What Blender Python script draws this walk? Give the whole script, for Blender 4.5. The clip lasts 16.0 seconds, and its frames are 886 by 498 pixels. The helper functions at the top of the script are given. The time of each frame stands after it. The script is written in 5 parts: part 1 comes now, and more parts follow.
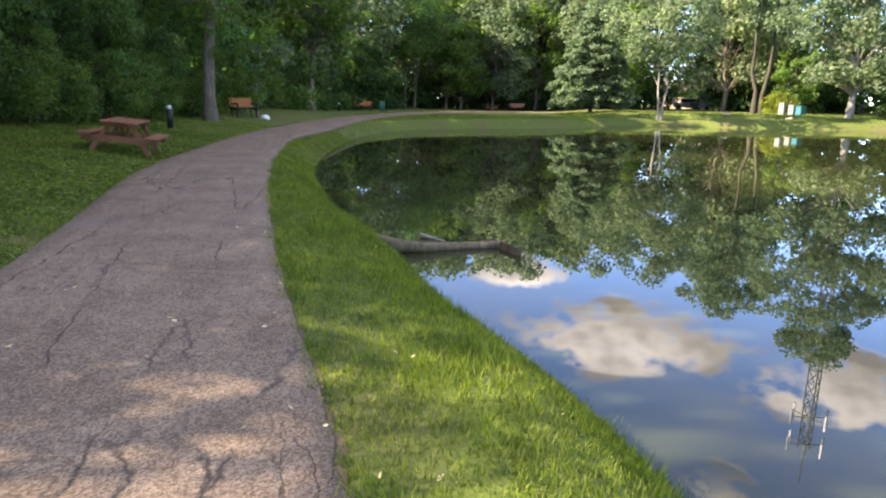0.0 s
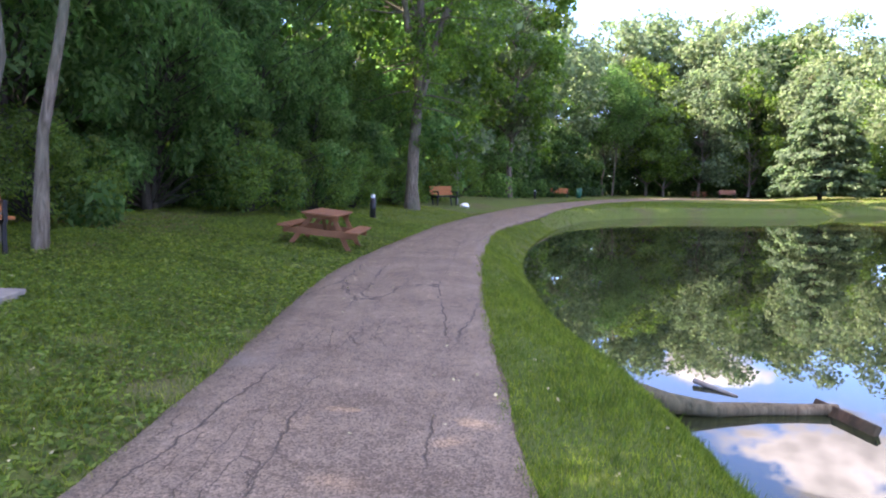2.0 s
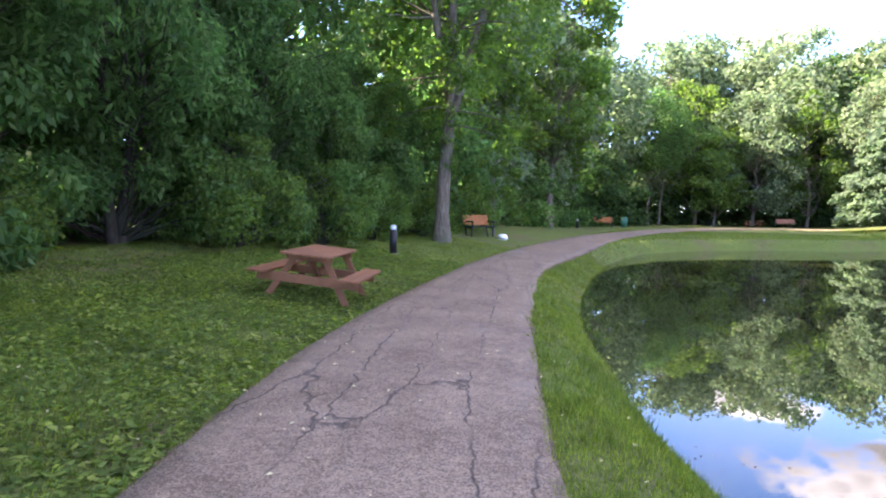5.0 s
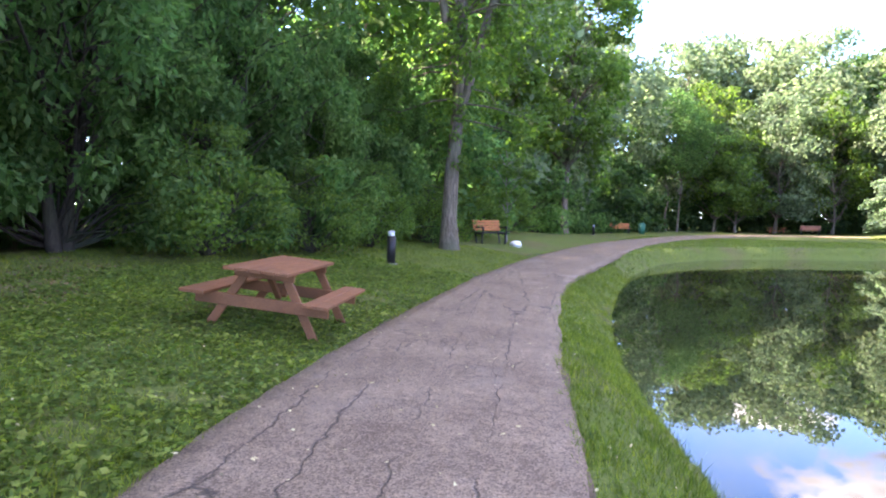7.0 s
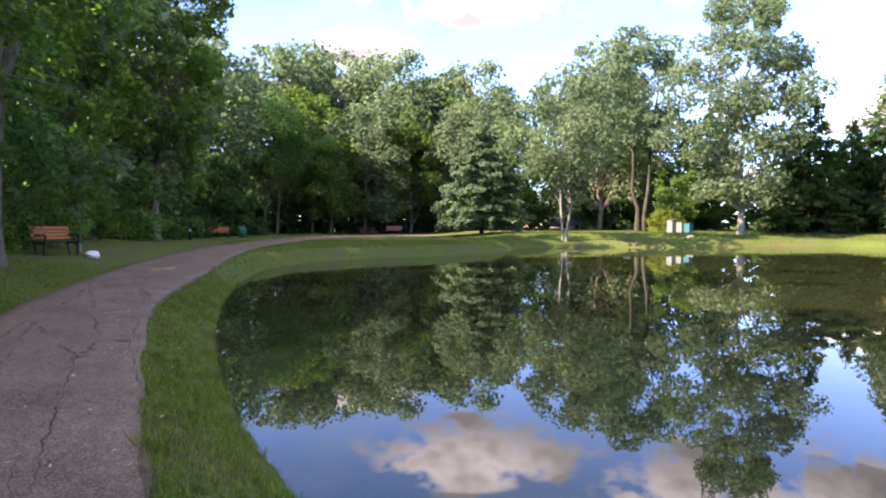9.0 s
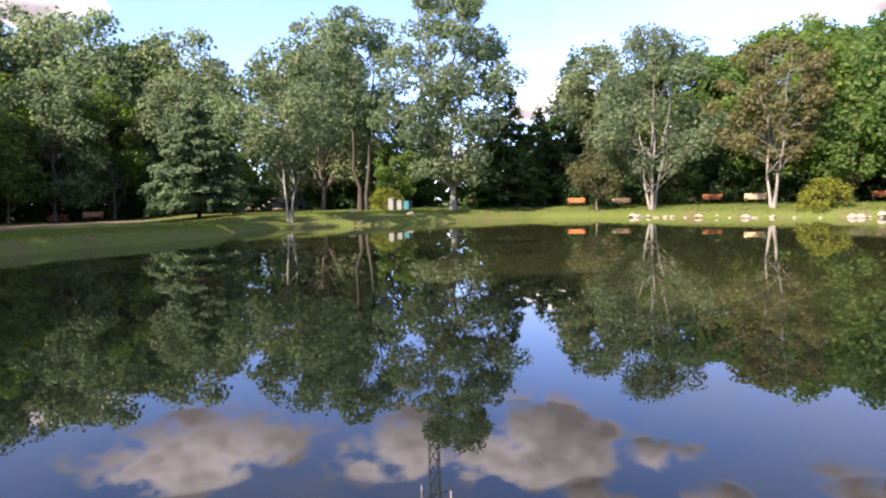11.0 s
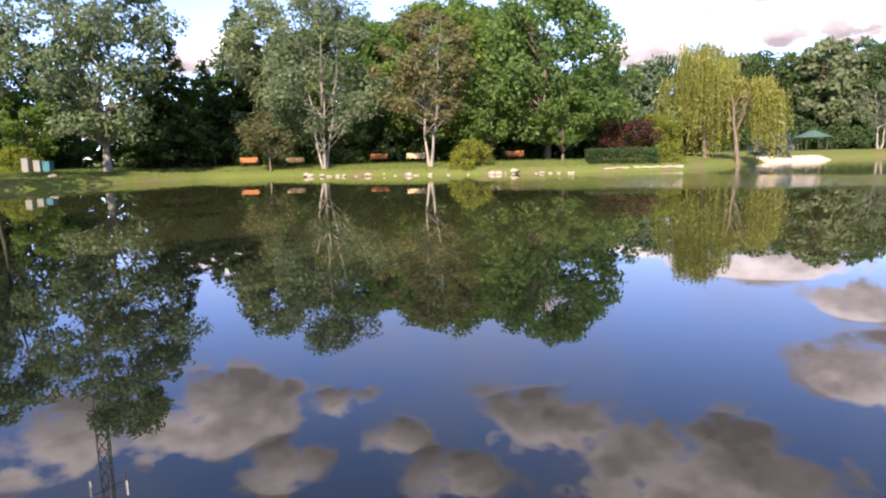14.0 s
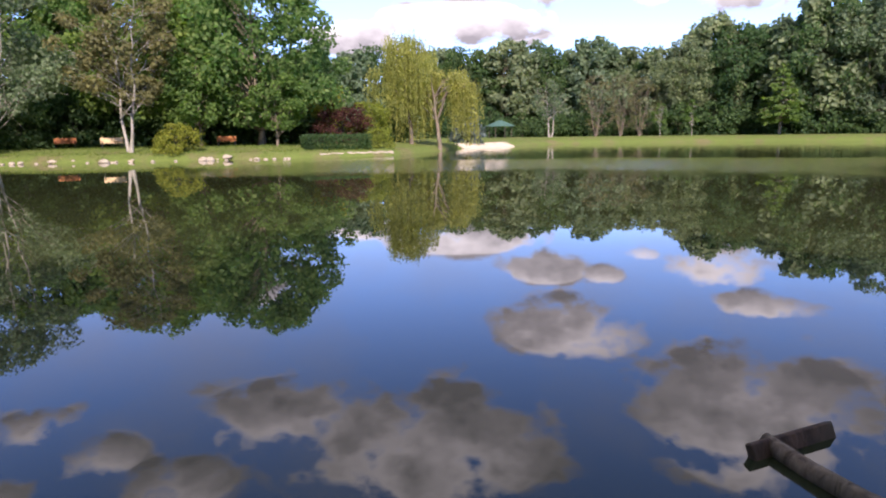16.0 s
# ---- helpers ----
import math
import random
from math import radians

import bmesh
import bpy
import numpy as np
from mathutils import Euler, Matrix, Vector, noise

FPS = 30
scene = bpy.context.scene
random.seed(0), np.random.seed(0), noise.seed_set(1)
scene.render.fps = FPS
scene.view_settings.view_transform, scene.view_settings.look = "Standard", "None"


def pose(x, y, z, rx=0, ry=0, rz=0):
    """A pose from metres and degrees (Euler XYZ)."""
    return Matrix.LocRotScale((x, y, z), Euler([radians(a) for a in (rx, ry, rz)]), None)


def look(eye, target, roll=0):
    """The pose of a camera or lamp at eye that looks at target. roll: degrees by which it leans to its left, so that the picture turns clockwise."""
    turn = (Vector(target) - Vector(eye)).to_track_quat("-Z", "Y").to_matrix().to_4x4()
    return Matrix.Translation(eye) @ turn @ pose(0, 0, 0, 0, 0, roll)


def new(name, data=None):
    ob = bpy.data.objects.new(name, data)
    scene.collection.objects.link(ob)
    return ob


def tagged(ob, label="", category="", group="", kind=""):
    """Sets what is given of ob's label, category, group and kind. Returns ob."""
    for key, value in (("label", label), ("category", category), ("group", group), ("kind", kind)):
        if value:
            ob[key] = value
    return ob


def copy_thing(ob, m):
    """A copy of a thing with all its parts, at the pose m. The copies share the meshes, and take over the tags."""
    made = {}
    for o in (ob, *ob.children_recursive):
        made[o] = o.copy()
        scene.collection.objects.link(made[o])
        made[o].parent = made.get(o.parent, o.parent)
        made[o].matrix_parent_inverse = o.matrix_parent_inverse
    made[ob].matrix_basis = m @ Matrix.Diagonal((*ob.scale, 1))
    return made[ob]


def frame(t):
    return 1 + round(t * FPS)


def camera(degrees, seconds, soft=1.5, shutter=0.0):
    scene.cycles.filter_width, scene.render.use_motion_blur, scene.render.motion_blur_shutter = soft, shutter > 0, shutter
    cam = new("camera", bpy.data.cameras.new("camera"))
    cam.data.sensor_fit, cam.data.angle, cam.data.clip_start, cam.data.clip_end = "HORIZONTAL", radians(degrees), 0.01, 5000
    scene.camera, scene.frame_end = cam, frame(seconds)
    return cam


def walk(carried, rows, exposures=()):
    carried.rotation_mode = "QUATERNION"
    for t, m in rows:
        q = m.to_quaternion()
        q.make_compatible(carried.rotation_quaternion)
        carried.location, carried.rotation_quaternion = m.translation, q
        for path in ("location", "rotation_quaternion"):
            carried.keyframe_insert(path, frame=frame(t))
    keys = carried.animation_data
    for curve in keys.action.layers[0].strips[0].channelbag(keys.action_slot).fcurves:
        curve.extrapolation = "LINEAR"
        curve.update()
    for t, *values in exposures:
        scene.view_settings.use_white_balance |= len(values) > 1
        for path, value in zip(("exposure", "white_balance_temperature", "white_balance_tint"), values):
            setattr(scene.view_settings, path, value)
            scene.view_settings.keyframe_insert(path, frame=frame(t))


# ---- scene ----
cam = camera(67.4, 16.0, soft=2.05)
PATH = [
    (0, (1.0, 1.249, 1.458), (0.879, 3.195, 1.013), 1.2),
    (0.5, (0.72, 1.886, 1.49), (0.369, 3.803, 1.039), 1.0),
    (1, (0.425, 2.456, 1.505), (-0.08, 4.341, 1.069), 0.9),
    (1.5, (0.155, 3.071, 1.501), (-0.453, 4.955, 1.215), 0.9),
    (2, (-0.156, 3.671, 1.496), (-0.828, 5.544, 1.291), 0.9),
    (2.5, (-0.362, 4.239, 1.487), (-1.064, 6.106, 1.341), 0.9),
    (3, (-0.605, 4.812, 1.485), (-1.337, 6.669, 1.36), 0.8),
    (3.5, (-0.785, 5.417, 1.467), (-1.539, 7.265, 1.348), 0.7),
    (4, (-0.987, 6.026, 1.47), (-1.751, 7.87, 1.349), 0.7),
    (4.5, (-1.172, 6.619, 1.468), (-1.941, 8.461, 1.344), 0.8),
    (5, (-1.404, 7.208, 1.488), (-2.179, 9.048, 1.366), 0.9),
    (7.5, (-2.377, 10.018, 1.425), (-3.184, 11.845, 1.324), 1.1),
    (8, (-2.482, 10.539, 1.419), (-3.142, 12.425, 1.322), 1.0),
    (8.5, (-2.516, 10.996, 1.416), (-2.74, 12.982, 1.332), 0.4),
    (9, (-2.532, 11.339, 1.41), (-2.195, 13.309, 1.328), 0.2),
    (9.5, (-2.542, 11.576, 1.401), (-1.922, 13.476, 1.315), -0.26),
    (12, (-2.55, 12.322, 1.373), (-1.219, 13.801, 1.169), -1.38),
    (12.5, (-2.524, 12.364, 1.373), (-1.085, 13.735, 1.144), -1.35),
    (13, (-2.515, 12.366, 1.374), (-0.981, 13.624, 1.122), -1.31),
    (13.5, (-2.537, 12.356, 1.374), (-0.904, 13.478, 1.1), -1.26),
    (14, (-2.571, 12.326, 1.371), (-0.844, 13.292, 1.082), -1.3),
    (14.5, (-2.608, 12.292, 1.373), (-0.785, 13.057, 1.069), -1.22),
    (15, (-2.651, 12.254, 1.381), (-0.756, 12.813, 1.067), -1.12),
    (15.5, (-2.698, 12.223, 1.381), (-0.76, 12.595, 1.053), -1.04),
    (16, (-2.784, 12.168, 1.374), (-0.822, 12.35, 1.029), -0.75),
]
EXPOSURES = [
    (0.0, 2.44, 7300, 16), (1.5, 2.91, 6800, 25), (3.5, 3.11, 6700, 24), (5.0, 3.26, 6650, 24),
    (7.5, 3.5, 6700, 23), (8.3, 2.98, 6800, 24), (9.0, 2.13, 6850, 25), (9.6, 1.63, 6850, 27),
    (12.0, 1.64, 6800, 27), (14.0, 1.47, 6900, 28), (15.0, 1.37, 6800, 27), (16.0, 1.2, 6400, 26),
]
walk(cam, [(t, look(eye, target, roll)) for t, eye, target, roll in PATH], EXPOSURES)

# ---- light: warm low sun over the woods, bright sky with cumulus ----
SUN_HEADING, SUN_ELEV = 102.0, 36.0
scene.view_settings.exposure = 0.0
_h, _e = radians(SUN_HEADING), radians(SUN_ELEV)
SUN_DIR = Vector((-math.sin(_h) * math.cos(_e), math.cos(_h) * math.cos(_e), math.sin(_e)))
sun = new("sun", bpy.data.lights.new("sun", "SUN"))
sun.data.energy, sun.data.angle, sun.data.color = 5.0, radians(0.53), (1.0, 0.9, 0.74)
sun.matrix_basis = look(SUN_DIR * 100, (0, 0, 0))

world = bpy.data.worlds.new("sky")
scene.world = world
world.use_nodes = True
wn, wl = world.node_tree.nodes, world.node_tree.links
wn.clear()
w_out, w_bg = wn.new("ShaderNodeOutputWorld"), wn.new("ShaderNodeBackground")
w_sky = wn.new("ShaderNodeTexSky")
w_sky.sky_type, w_sky.sun_disc = "NISHITA", False
w_sky.sun_elevation, w_sky.sun_rotation = _e, -_h
w_sky.air_density, w_sky.dust_density, w_sky.ozone_density = 0.7, 0.1, 2.4
w_bg.inputs["Strength"].default_value = 0.135
w_co, w_sep = wn.new("ShaderNodeTexCoord"), wn.new("ShaderNodeSeparateXYZ")
wl.new(w_co.outputs["Generated"], w_sep.inputs[0])


def w_math(op, a, b=None, c=None):
    n = wn.new("ShaderNodeMath")
    n.operation = op
    for i, v in enumerate((a, b, c)):
        if v is None:
            continue
        if isinstance(v, (int, float)):
            n.inputs[i].default_value = v
        else:
            wl.new(v, n.inputs[i])
    return n.outputs[0]


def w_ramp(v, stops):
    n = wn.new("ShaderNodeValToRGB")
    wl.new(v, n.inputs[0])
    while len(n.color_ramp.elements) < len(stops):
        n.color_ramp.elements.new(0.5)
    for e, (p, c) in zip(n.color_ramp.elements, stops):
        e.position, e.color = p, (*c, 1)
    return n.outputs[0]


# cumulus clouds at their bearing and height (degrees), half width, half height, thickness
CLOUDS = [(12, 19.3, 9.0, 3.3, 1.0), (29, 20.5, 7.0, 3.2, 0.9), (40, 20.6, 9.0, 3.6, 1.0), (3.5, 14.5, 4.5, 1.6, 0.8), (20.7, 29.7, 4.5, 2.0, 0.5),
          (55.7, 23.9, 3.4, 1.7, 0.8), (51.2, 20.9, 3.4, 1.4, 0.6), (46, 25.2, 4.0, 2.4, 0.7), (61, 27.2, 5.0, 2.6, 0.9), (71, 22.9, 9.0, 3.0, 0.9),
          (82.5, 26.2, 13.0, 5.4, 1.25), (111, 22.0, 9.5, 6.0, 1.2), (96, 16.4, 6.8, 3.0, 1.1), (93.6, 11.3, 4.0, 1.7, 0.9), (107.3, 10.5, 4.4, 2.2, 0.9),
          (98.6, 11.8, 1.9, 1.0, 0.8), (101.7, 9.9, 1.7, 0.8, 0.8), (111, 13.5, 4.2, 1.3, 0.8), (86, 8.8, 9.0, 1.7, 0.9), (77.5, 7.6, 4.0, 1.8, 1.0),
          (43, 7.8, 4.0, 1.8, 0.9), (66, 13.2, 6.0, 1.1, 0.6), (-70, 24, 14.0, 5.0, 1.0), (160, 26, 16.0, 6.0, 1.1), (230, 22, 13.0, 4.5, 1.0)]
w_az = w_math("MULTIPLY", w_math("ARCTAN2", w_sep.outputs[0], w_sep.outputs[1]), 180 / math.pi)
w_el = w_math("MULTIPLY", w_math("ARCSINE", w_sep.outputs[2]), 180 / math.pi)
w_str = wn.new("ShaderNodeMapping")
w_str.inputs["Scale"].default_value = (1.0, 1.0, 1.7)
w_str.inputs["Location"].default_value = (3.7, 1.9, 0.4)
wl.new(w_co.outputs["Generated"], w_str.inputs["Vector"])
w_n1, w_n2 = wn.new("ShaderNodeTexNoise"), wn.new("ShaderNodeTexNoise")
for n, sc, d, r in ((w_n1, 10.0, 8, 0.56), (w_n2, 3.2, 5, 0.55)):
    n.inputs["Scale"].default_value, n.inputs["Detail"].default_value, n.inputs["Roughness"].default_value = sc, d, r
    wl.new(w_str.outputs[0], n.inputs["Vector"])
w_puff = w_math("SUBTRACT", w_n1.outputs[0], 0.5)
w_dens, w_sum, w_top = -1.0, 0.05, 0.0
for c_az, c_el, c_w, c_h, c_s in CLOUDS:
    if c_az > 180:
        c_az -= 360
    du = w_math("MULTIPLY", w_math("SUBTRACT", w_az, c_az), 1 / c_w)
    dv = w_math("MULTIPLY", w_math("SUBTRACT", w_el, c_el), 1 / c_h)
    d1 = w_math("SUBTRACT", 1.0, w_math("MULTIPLY_ADD", du, du, w_math("MULTIPLY", dv, dv)))
    w_dens = w_math("MAXIMUM", w_math("MULTIPLY", d1, c_s), w_dens)
    pos = w_math("MAXIMUM", d1, 0.0)
    w_sum = w_math("ADD", w_sum, pos)
    w_top = w_math("MULTIPLY_ADD", pos, dv, w_top)
# broken cumulus overhead and behind the woods, unseen, added for stronger, whiter skylight
w_over = w_math("MULTIPLY_ADD", w_math("MINIMUM", w_math("MAXIMUM", w_math("MULTIPLY_ADD", w_el, 0.09, -3.1), 0.0), 1.0), 1.25, -1.0)
w_dens = w_math("MAXIMUM", w_dens, w_over)
w_cover = w_ramp(w_math("MULTIPLY_ADD", w_puff, 5.0, w_dens), [(0.0, (0, 0, 0)), (0.2, (0.35, 0.35, 0.35)), (0.55, (1, 1, 1))])
w_tone = w_math("MULTIPLY_ADD", w_math("DIVIDE", w_top, w_sum), 0.42, w_math("MULTIPLY_ADD", w_puff, -1.5, 0.5))
w_body = w_ramp(w_tone, [(0.14, (1.6, 1.55, 1.6)), (0.46, (3.5, 3.35, 3.35)), (0.8, (7.4, 7.1, 6.95))])
w_veil = w_ramp(w_n2.outputs[0], [(0.46, (0, 0, 0)), (0.72, (0.4, 0.4, 0.4))])
w_tint = wn.new("ShaderNodeMix")
w_tint.data_type, w_tint.blend_type = "RGBA", "MULTIPLY"
w_tint.inputs["Factor"].default_value = 1.0
w_tint.inputs["B"].default_value = (1.0, 1.1, 1.3, 1)
wl.new(w_sky.outputs[0], w_tint.inputs["A"])
w_haze, w_mix = wn.new("ShaderNodeMix"), wn.new("ShaderNodeMix")
w_haze.data_type = w_mix.data_type = "RGBA"
wl.new(w_veil, w_haze.inputs["Factor"])
wl.new(w_tint.outputs["Result"], w_haze.inputs["A"])
w_haze.inputs["B"].default_value = (2.9, 2.95, 3.1, 1)
wl.new(w_cover, w_mix.inputs["Factor"])
wl.new(w_haze.outputs["Result"], w_mix.inputs["A"])
wl.new(w_body, w_mix.inputs["B"])
wl.new(w_mix.outputs["Result"], w_bg.inputs["Color"])
wl.new(w_bg.outputs[0], w_out.inputs["Surface"])


# ---- materials ----
class Mat:
    """A small wrapper to write node materials."""

    def __init__(self, name):
        self.m = bpy.data.materials.new(name)
        self.m.use_nodes = True
        self.n, self.l = self.m.node_tree.nodes, self.m.node_tree.links
        self.b = self.n["Principled BSDF"]
        self.co = self.n.new("ShaderNodeTexCoord").outputs["Object"]

    def put(self, v, socket):
        if isinstance(v, (int, float)):
            socket.default_value = v
        elif isinstance(v, tuple):
            socket.default_value = (*v, 1) if len(socket.default_value) == 4 else v
        else:
            self.l.new(v, socket)

    def noise(self, scale, detail=4, rough=0.55, co=None, warp=0.0):
        n = self.n.new("ShaderNodeTexNoise")
        n.inputs["Scale"].default_value, n.inputs["Detail"].default_value = scale, detail
        n.inputs["Roughness"].default_value, n.inputs["Distortion"].default_value = rough, warp
        self.l.new(co or self.co, n.inputs["Vector"])
        return n.outputs[0]

    def stretch(self, x, y, z):
        n = self.n.new("ShaderNodeMapping")
        n.inputs["Scale"].default_value = (x, y, z)
        self.l.new(self.co, n.inputs["Vector"])
        return n.outputs[0]

    def voronoi(self, scale, feature="F1", co=None):
        n = self.n.new("ShaderNodeTexVoronoi")
        n.feature = feature
        n.inputs["Scale"].default_value = scale
        self.l.new(co or self.co, n.inputs["Vector"])
        return n

    def ramp(self, v, stops):
        n = self.n.new("ShaderNodeValToRGB")
        self.l.new(v, n.inputs[0])
        while len(n.color_ramp.elements) < len(stops):
            n.color_ramp.elements.new(0.5)
        for e, (p, c) in zip(n.color_ramp.elements, stops):
            e.position, e.color = p, (*(c if isinstance(c, tuple) else (c, c, c)), 1)
        return n.outputs[0]

    def mix(self, f, a, b, mode="MIX"):
        n = self.n.new("ShaderNodeMix")
        n.data_type, n.blend_type = "RGBA", mode
        for k, v in (("Factor", f), ("A", a), ("B", b)):
            s = [i for i in n.inputs if i.name == k and i.type in (("VALUE",) if k == "Factor" else ("RGBA",))][0]
            self.put(v, s)
        return [o for o in n.outputs if o.type == "RGBA"][0]

    def math(self, op, a, b=0.0):
        n = self.n.new("ShaderNodeMath")
        n.operation = op
        self.put(a, n.inputs[0])
        self.put(b, n.inputs[1])
        return n.outputs[0]

    def bump(self, h, strength=0.4, dist=0.01):
        n = self.n.new("ShaderNodeBump")
        n.inputs["Strength"].default_value, n.inputs["Distance"].default_value = strength, dist
        self.l.new(h, n.inputs["Height"])
        self.l.new(n.outputs[0], self.b.inputs["Normal"])

    def done(self, colour, rough=0.8, metal=0.0, spec=0.3):
        self.put(colour, self.b.inputs["Base Color"])
        self.put(rough, self.b.inputs["Roughness"])
        self.put(metal, self.b.inputs["Metallic"])
        self.put(spec, self.b.inputs["Specular IOR Level"])
        return self.m


def plain(name, c, rough=0.7, metal=0.0, var=0.25, scale=8.0, bump=0.0):
    k = Mat(name)
    f = k.noise(scale, 6)
    col = k.ramp(f, [(0.3, tuple(v * (1 - var) for v in c)), (0.7, tuple(min(1, v * (1 + var)) for v in c))])
    if bump:
        k.bump(k.noise(scale * 6, 5), bump, 0.01)
    return k.done(col, rough, metal)


def leafy(name, dark, mid, light, through_colour, gloss=0.75, clump=False):
    """Leaves: each one its own shade, with light shining through."""
    k = Mat(name)
    g = k.n.new("ShaderNodeNewGeometry")
    o = k.n.new("ShaderNodeObjectInfo")
    shade = k.ramp(g.outputs["Random Per Island"], [(0.0, dark), (0.5, mid), (1.0, light)])
    shade = k.mix(0.75, shade, k.ramp(k.noise(0.5, 3), [(0.3, (0.62, 0.66, 0.7)), (0.7, (1.2, 1.15, 1.0))]), "MULTIPLY")
    shade = k.mix(0.8, shade, k.ramp(o.outputs["Random"], [(0.0, (0.8, 0.9, 0.9)), (1.0, (1.15, 1.08, 0.95))]), "MULTIPLY")
    if clump:
        shade = k.mix(0.9, shade, k.ramp(k.noise(8.0, 4, 0.6), [(0.34, (0.5, 0.52, 0.5)), (0.66, (1.4, 1.35, 1.2))]), "MULTIPLY")
    k.done(shade, gloss, 0.0, 0.2)
    t = k.n.new("ShaderNodeBsdfTranslucent")
    k.l.new(k.mix(1.0, shade, through_colour, "MULTIPLY"), t.inputs["Color"])
    a = k.n.new("ShaderNodeMixShader")
    a.inputs[0].default_value = 0.5
    k.l.new(k.b.outputs[0], a.inputs[1])
    k.l.new(t.outputs[0], a.inputs[2])
    k.l.new(a.outputs[0], k.n["Material Output"].inputs["Surface"])
    return k.m


LEAF_WOOD = leafy("leaf_woodland", (0.04, 0.075, 0.026), (0.072, 0.125, 0.038), (0.135, 0.19, 0.075), (2.2, 3.0, 2.2))
LEAF_BRIGHT = leafy("leaf_bright_green", (0.05, 0.088, 0.024), (0.085, 0.138, 0.04), (0.135, 0.19, 0.056), (2.21, 2.6, 1.04))
# grey-green leaves, paled and blued so the colour itself carries distance haze
LEAF_GREY_HAZE = leafy("leaf_grey_green_haze", (0.068, 0.095, 0.058), (0.116, 0.15, 0.09), (0.19, 0.23, 0.15), (2.0, 2.34, 1.8))
LEAF_DARK = leafy("leaf_dark_green", (0.028, 0.056, 0.026), (0.05, 0.09, 0.038), (0.08, 0.125, 0.05), (1.69, 2.21, 1.04))
LEAF_YELLOW = leafy("leaf_yellow_green", (0.1, 0.13, 0.022), (0.17, 0.2, 0.035), (0.26, 0.27, 0.05), (1.95, 1.95, 0.91))
LEAF_WILLOW = leafy("leaf_willow", (0.15, 0.165, 0.05), (0.23, 0.245, 0.08), (0.31, 0.32, 0.12), (1.82, 1.95, 0.91))
LEAF_RED = leafy("leaf_red_purple", (0.05, 0.02, 0.02), (0.085, 0.035, 0.032), (0.13, 0.06, 0.05), (2.08, 1.3, 1.17))
LEAF_RUST = leafy("leaf_rusty", (0.08, 0.085, 0.042), (0.128, 0.13, 0.064), (0.18, 0.18, 0.085), (1.69, 1.56, 1.04))
LEAF_BLUE = leafy("needle_blue_green", (0.09, 0.12, 0.125), (0.15, 0.185, 0.19), (0.22, 0.26, 0.27), (1.3, 1.3, 1.3))
BLADE = leafy("grass_blade", (0.06, 0.1, 0.022), (0.122, 0.178, 0.038), (0.235, 0.265, 0.066), (1.6, 1.8, 0.6), 0.5, True)
WEED = leafy("lawn_weed_leaf", (0.06, 0.1, 0.022), (0.125, 0.185, 0.045), (0.24, 0.29, 0.085), (1.5, 1.7, 0.7), 0.45, True)


def bark(name, a, b):
    k = Mat(name)
    s = k.stretch(9, 9, 1.6)
    f = k.noise(1.6, 7, 0.62, s, 0.6)
    col = k.mix(k.ramp(k.noise(0.7, 3), [(0.42, 0.0), (0.62, 0.55)]), k.ramp(f, [(0.32, a), (0.66, b)]), (0.07, 0.085, 0.05))
    k.bump(f, 0.9, 0.03)
    return k.done(col, 0.9, 0, 0.15)


BARK = bark("bark_grey_brown", (0.05, 0.038, 0.028), (0.22, 0.178, 0.138))
BARK_PALE = bark("bark_pale", (0.15, 0.135, 0.115), (0.34, 0.315, 0.275))
BARK_DARK = bark("bark_dark", (0.028, 0.024, 0.02), (0.075, 0.062, 0.05))
WOOD_BROKEN = bark("broken_wood", (0.34, 0.25, 0.15), (0.55, 0.43, 0.28))


def ground_material():
    k = Mat("lawn_soil")
    big, fine = k.noise(0.35, 5, 0.6), k.noise(22.0, 6, 0.65)
    green = k.ramp(fine, [(0.3, (0.044, 0.066, 0.017)), (0.5, (0.09, 0.122, 0.029)), (0.72, (0.16, 0.185, 0.047))])
    dry = k.ramp(fine, [(0.3, (0.07, 0.055, 0.03)), (0.7, (0.17, 0.145, 0.075))])
    patch = k.ramp(big, [(0.5, 0.0), (0.66, 0.75)])
    k.bump(fine, 0.9, 0.03)
    return k.done(k.mix(patch, green, dry), 0.95, 0, 0.1)


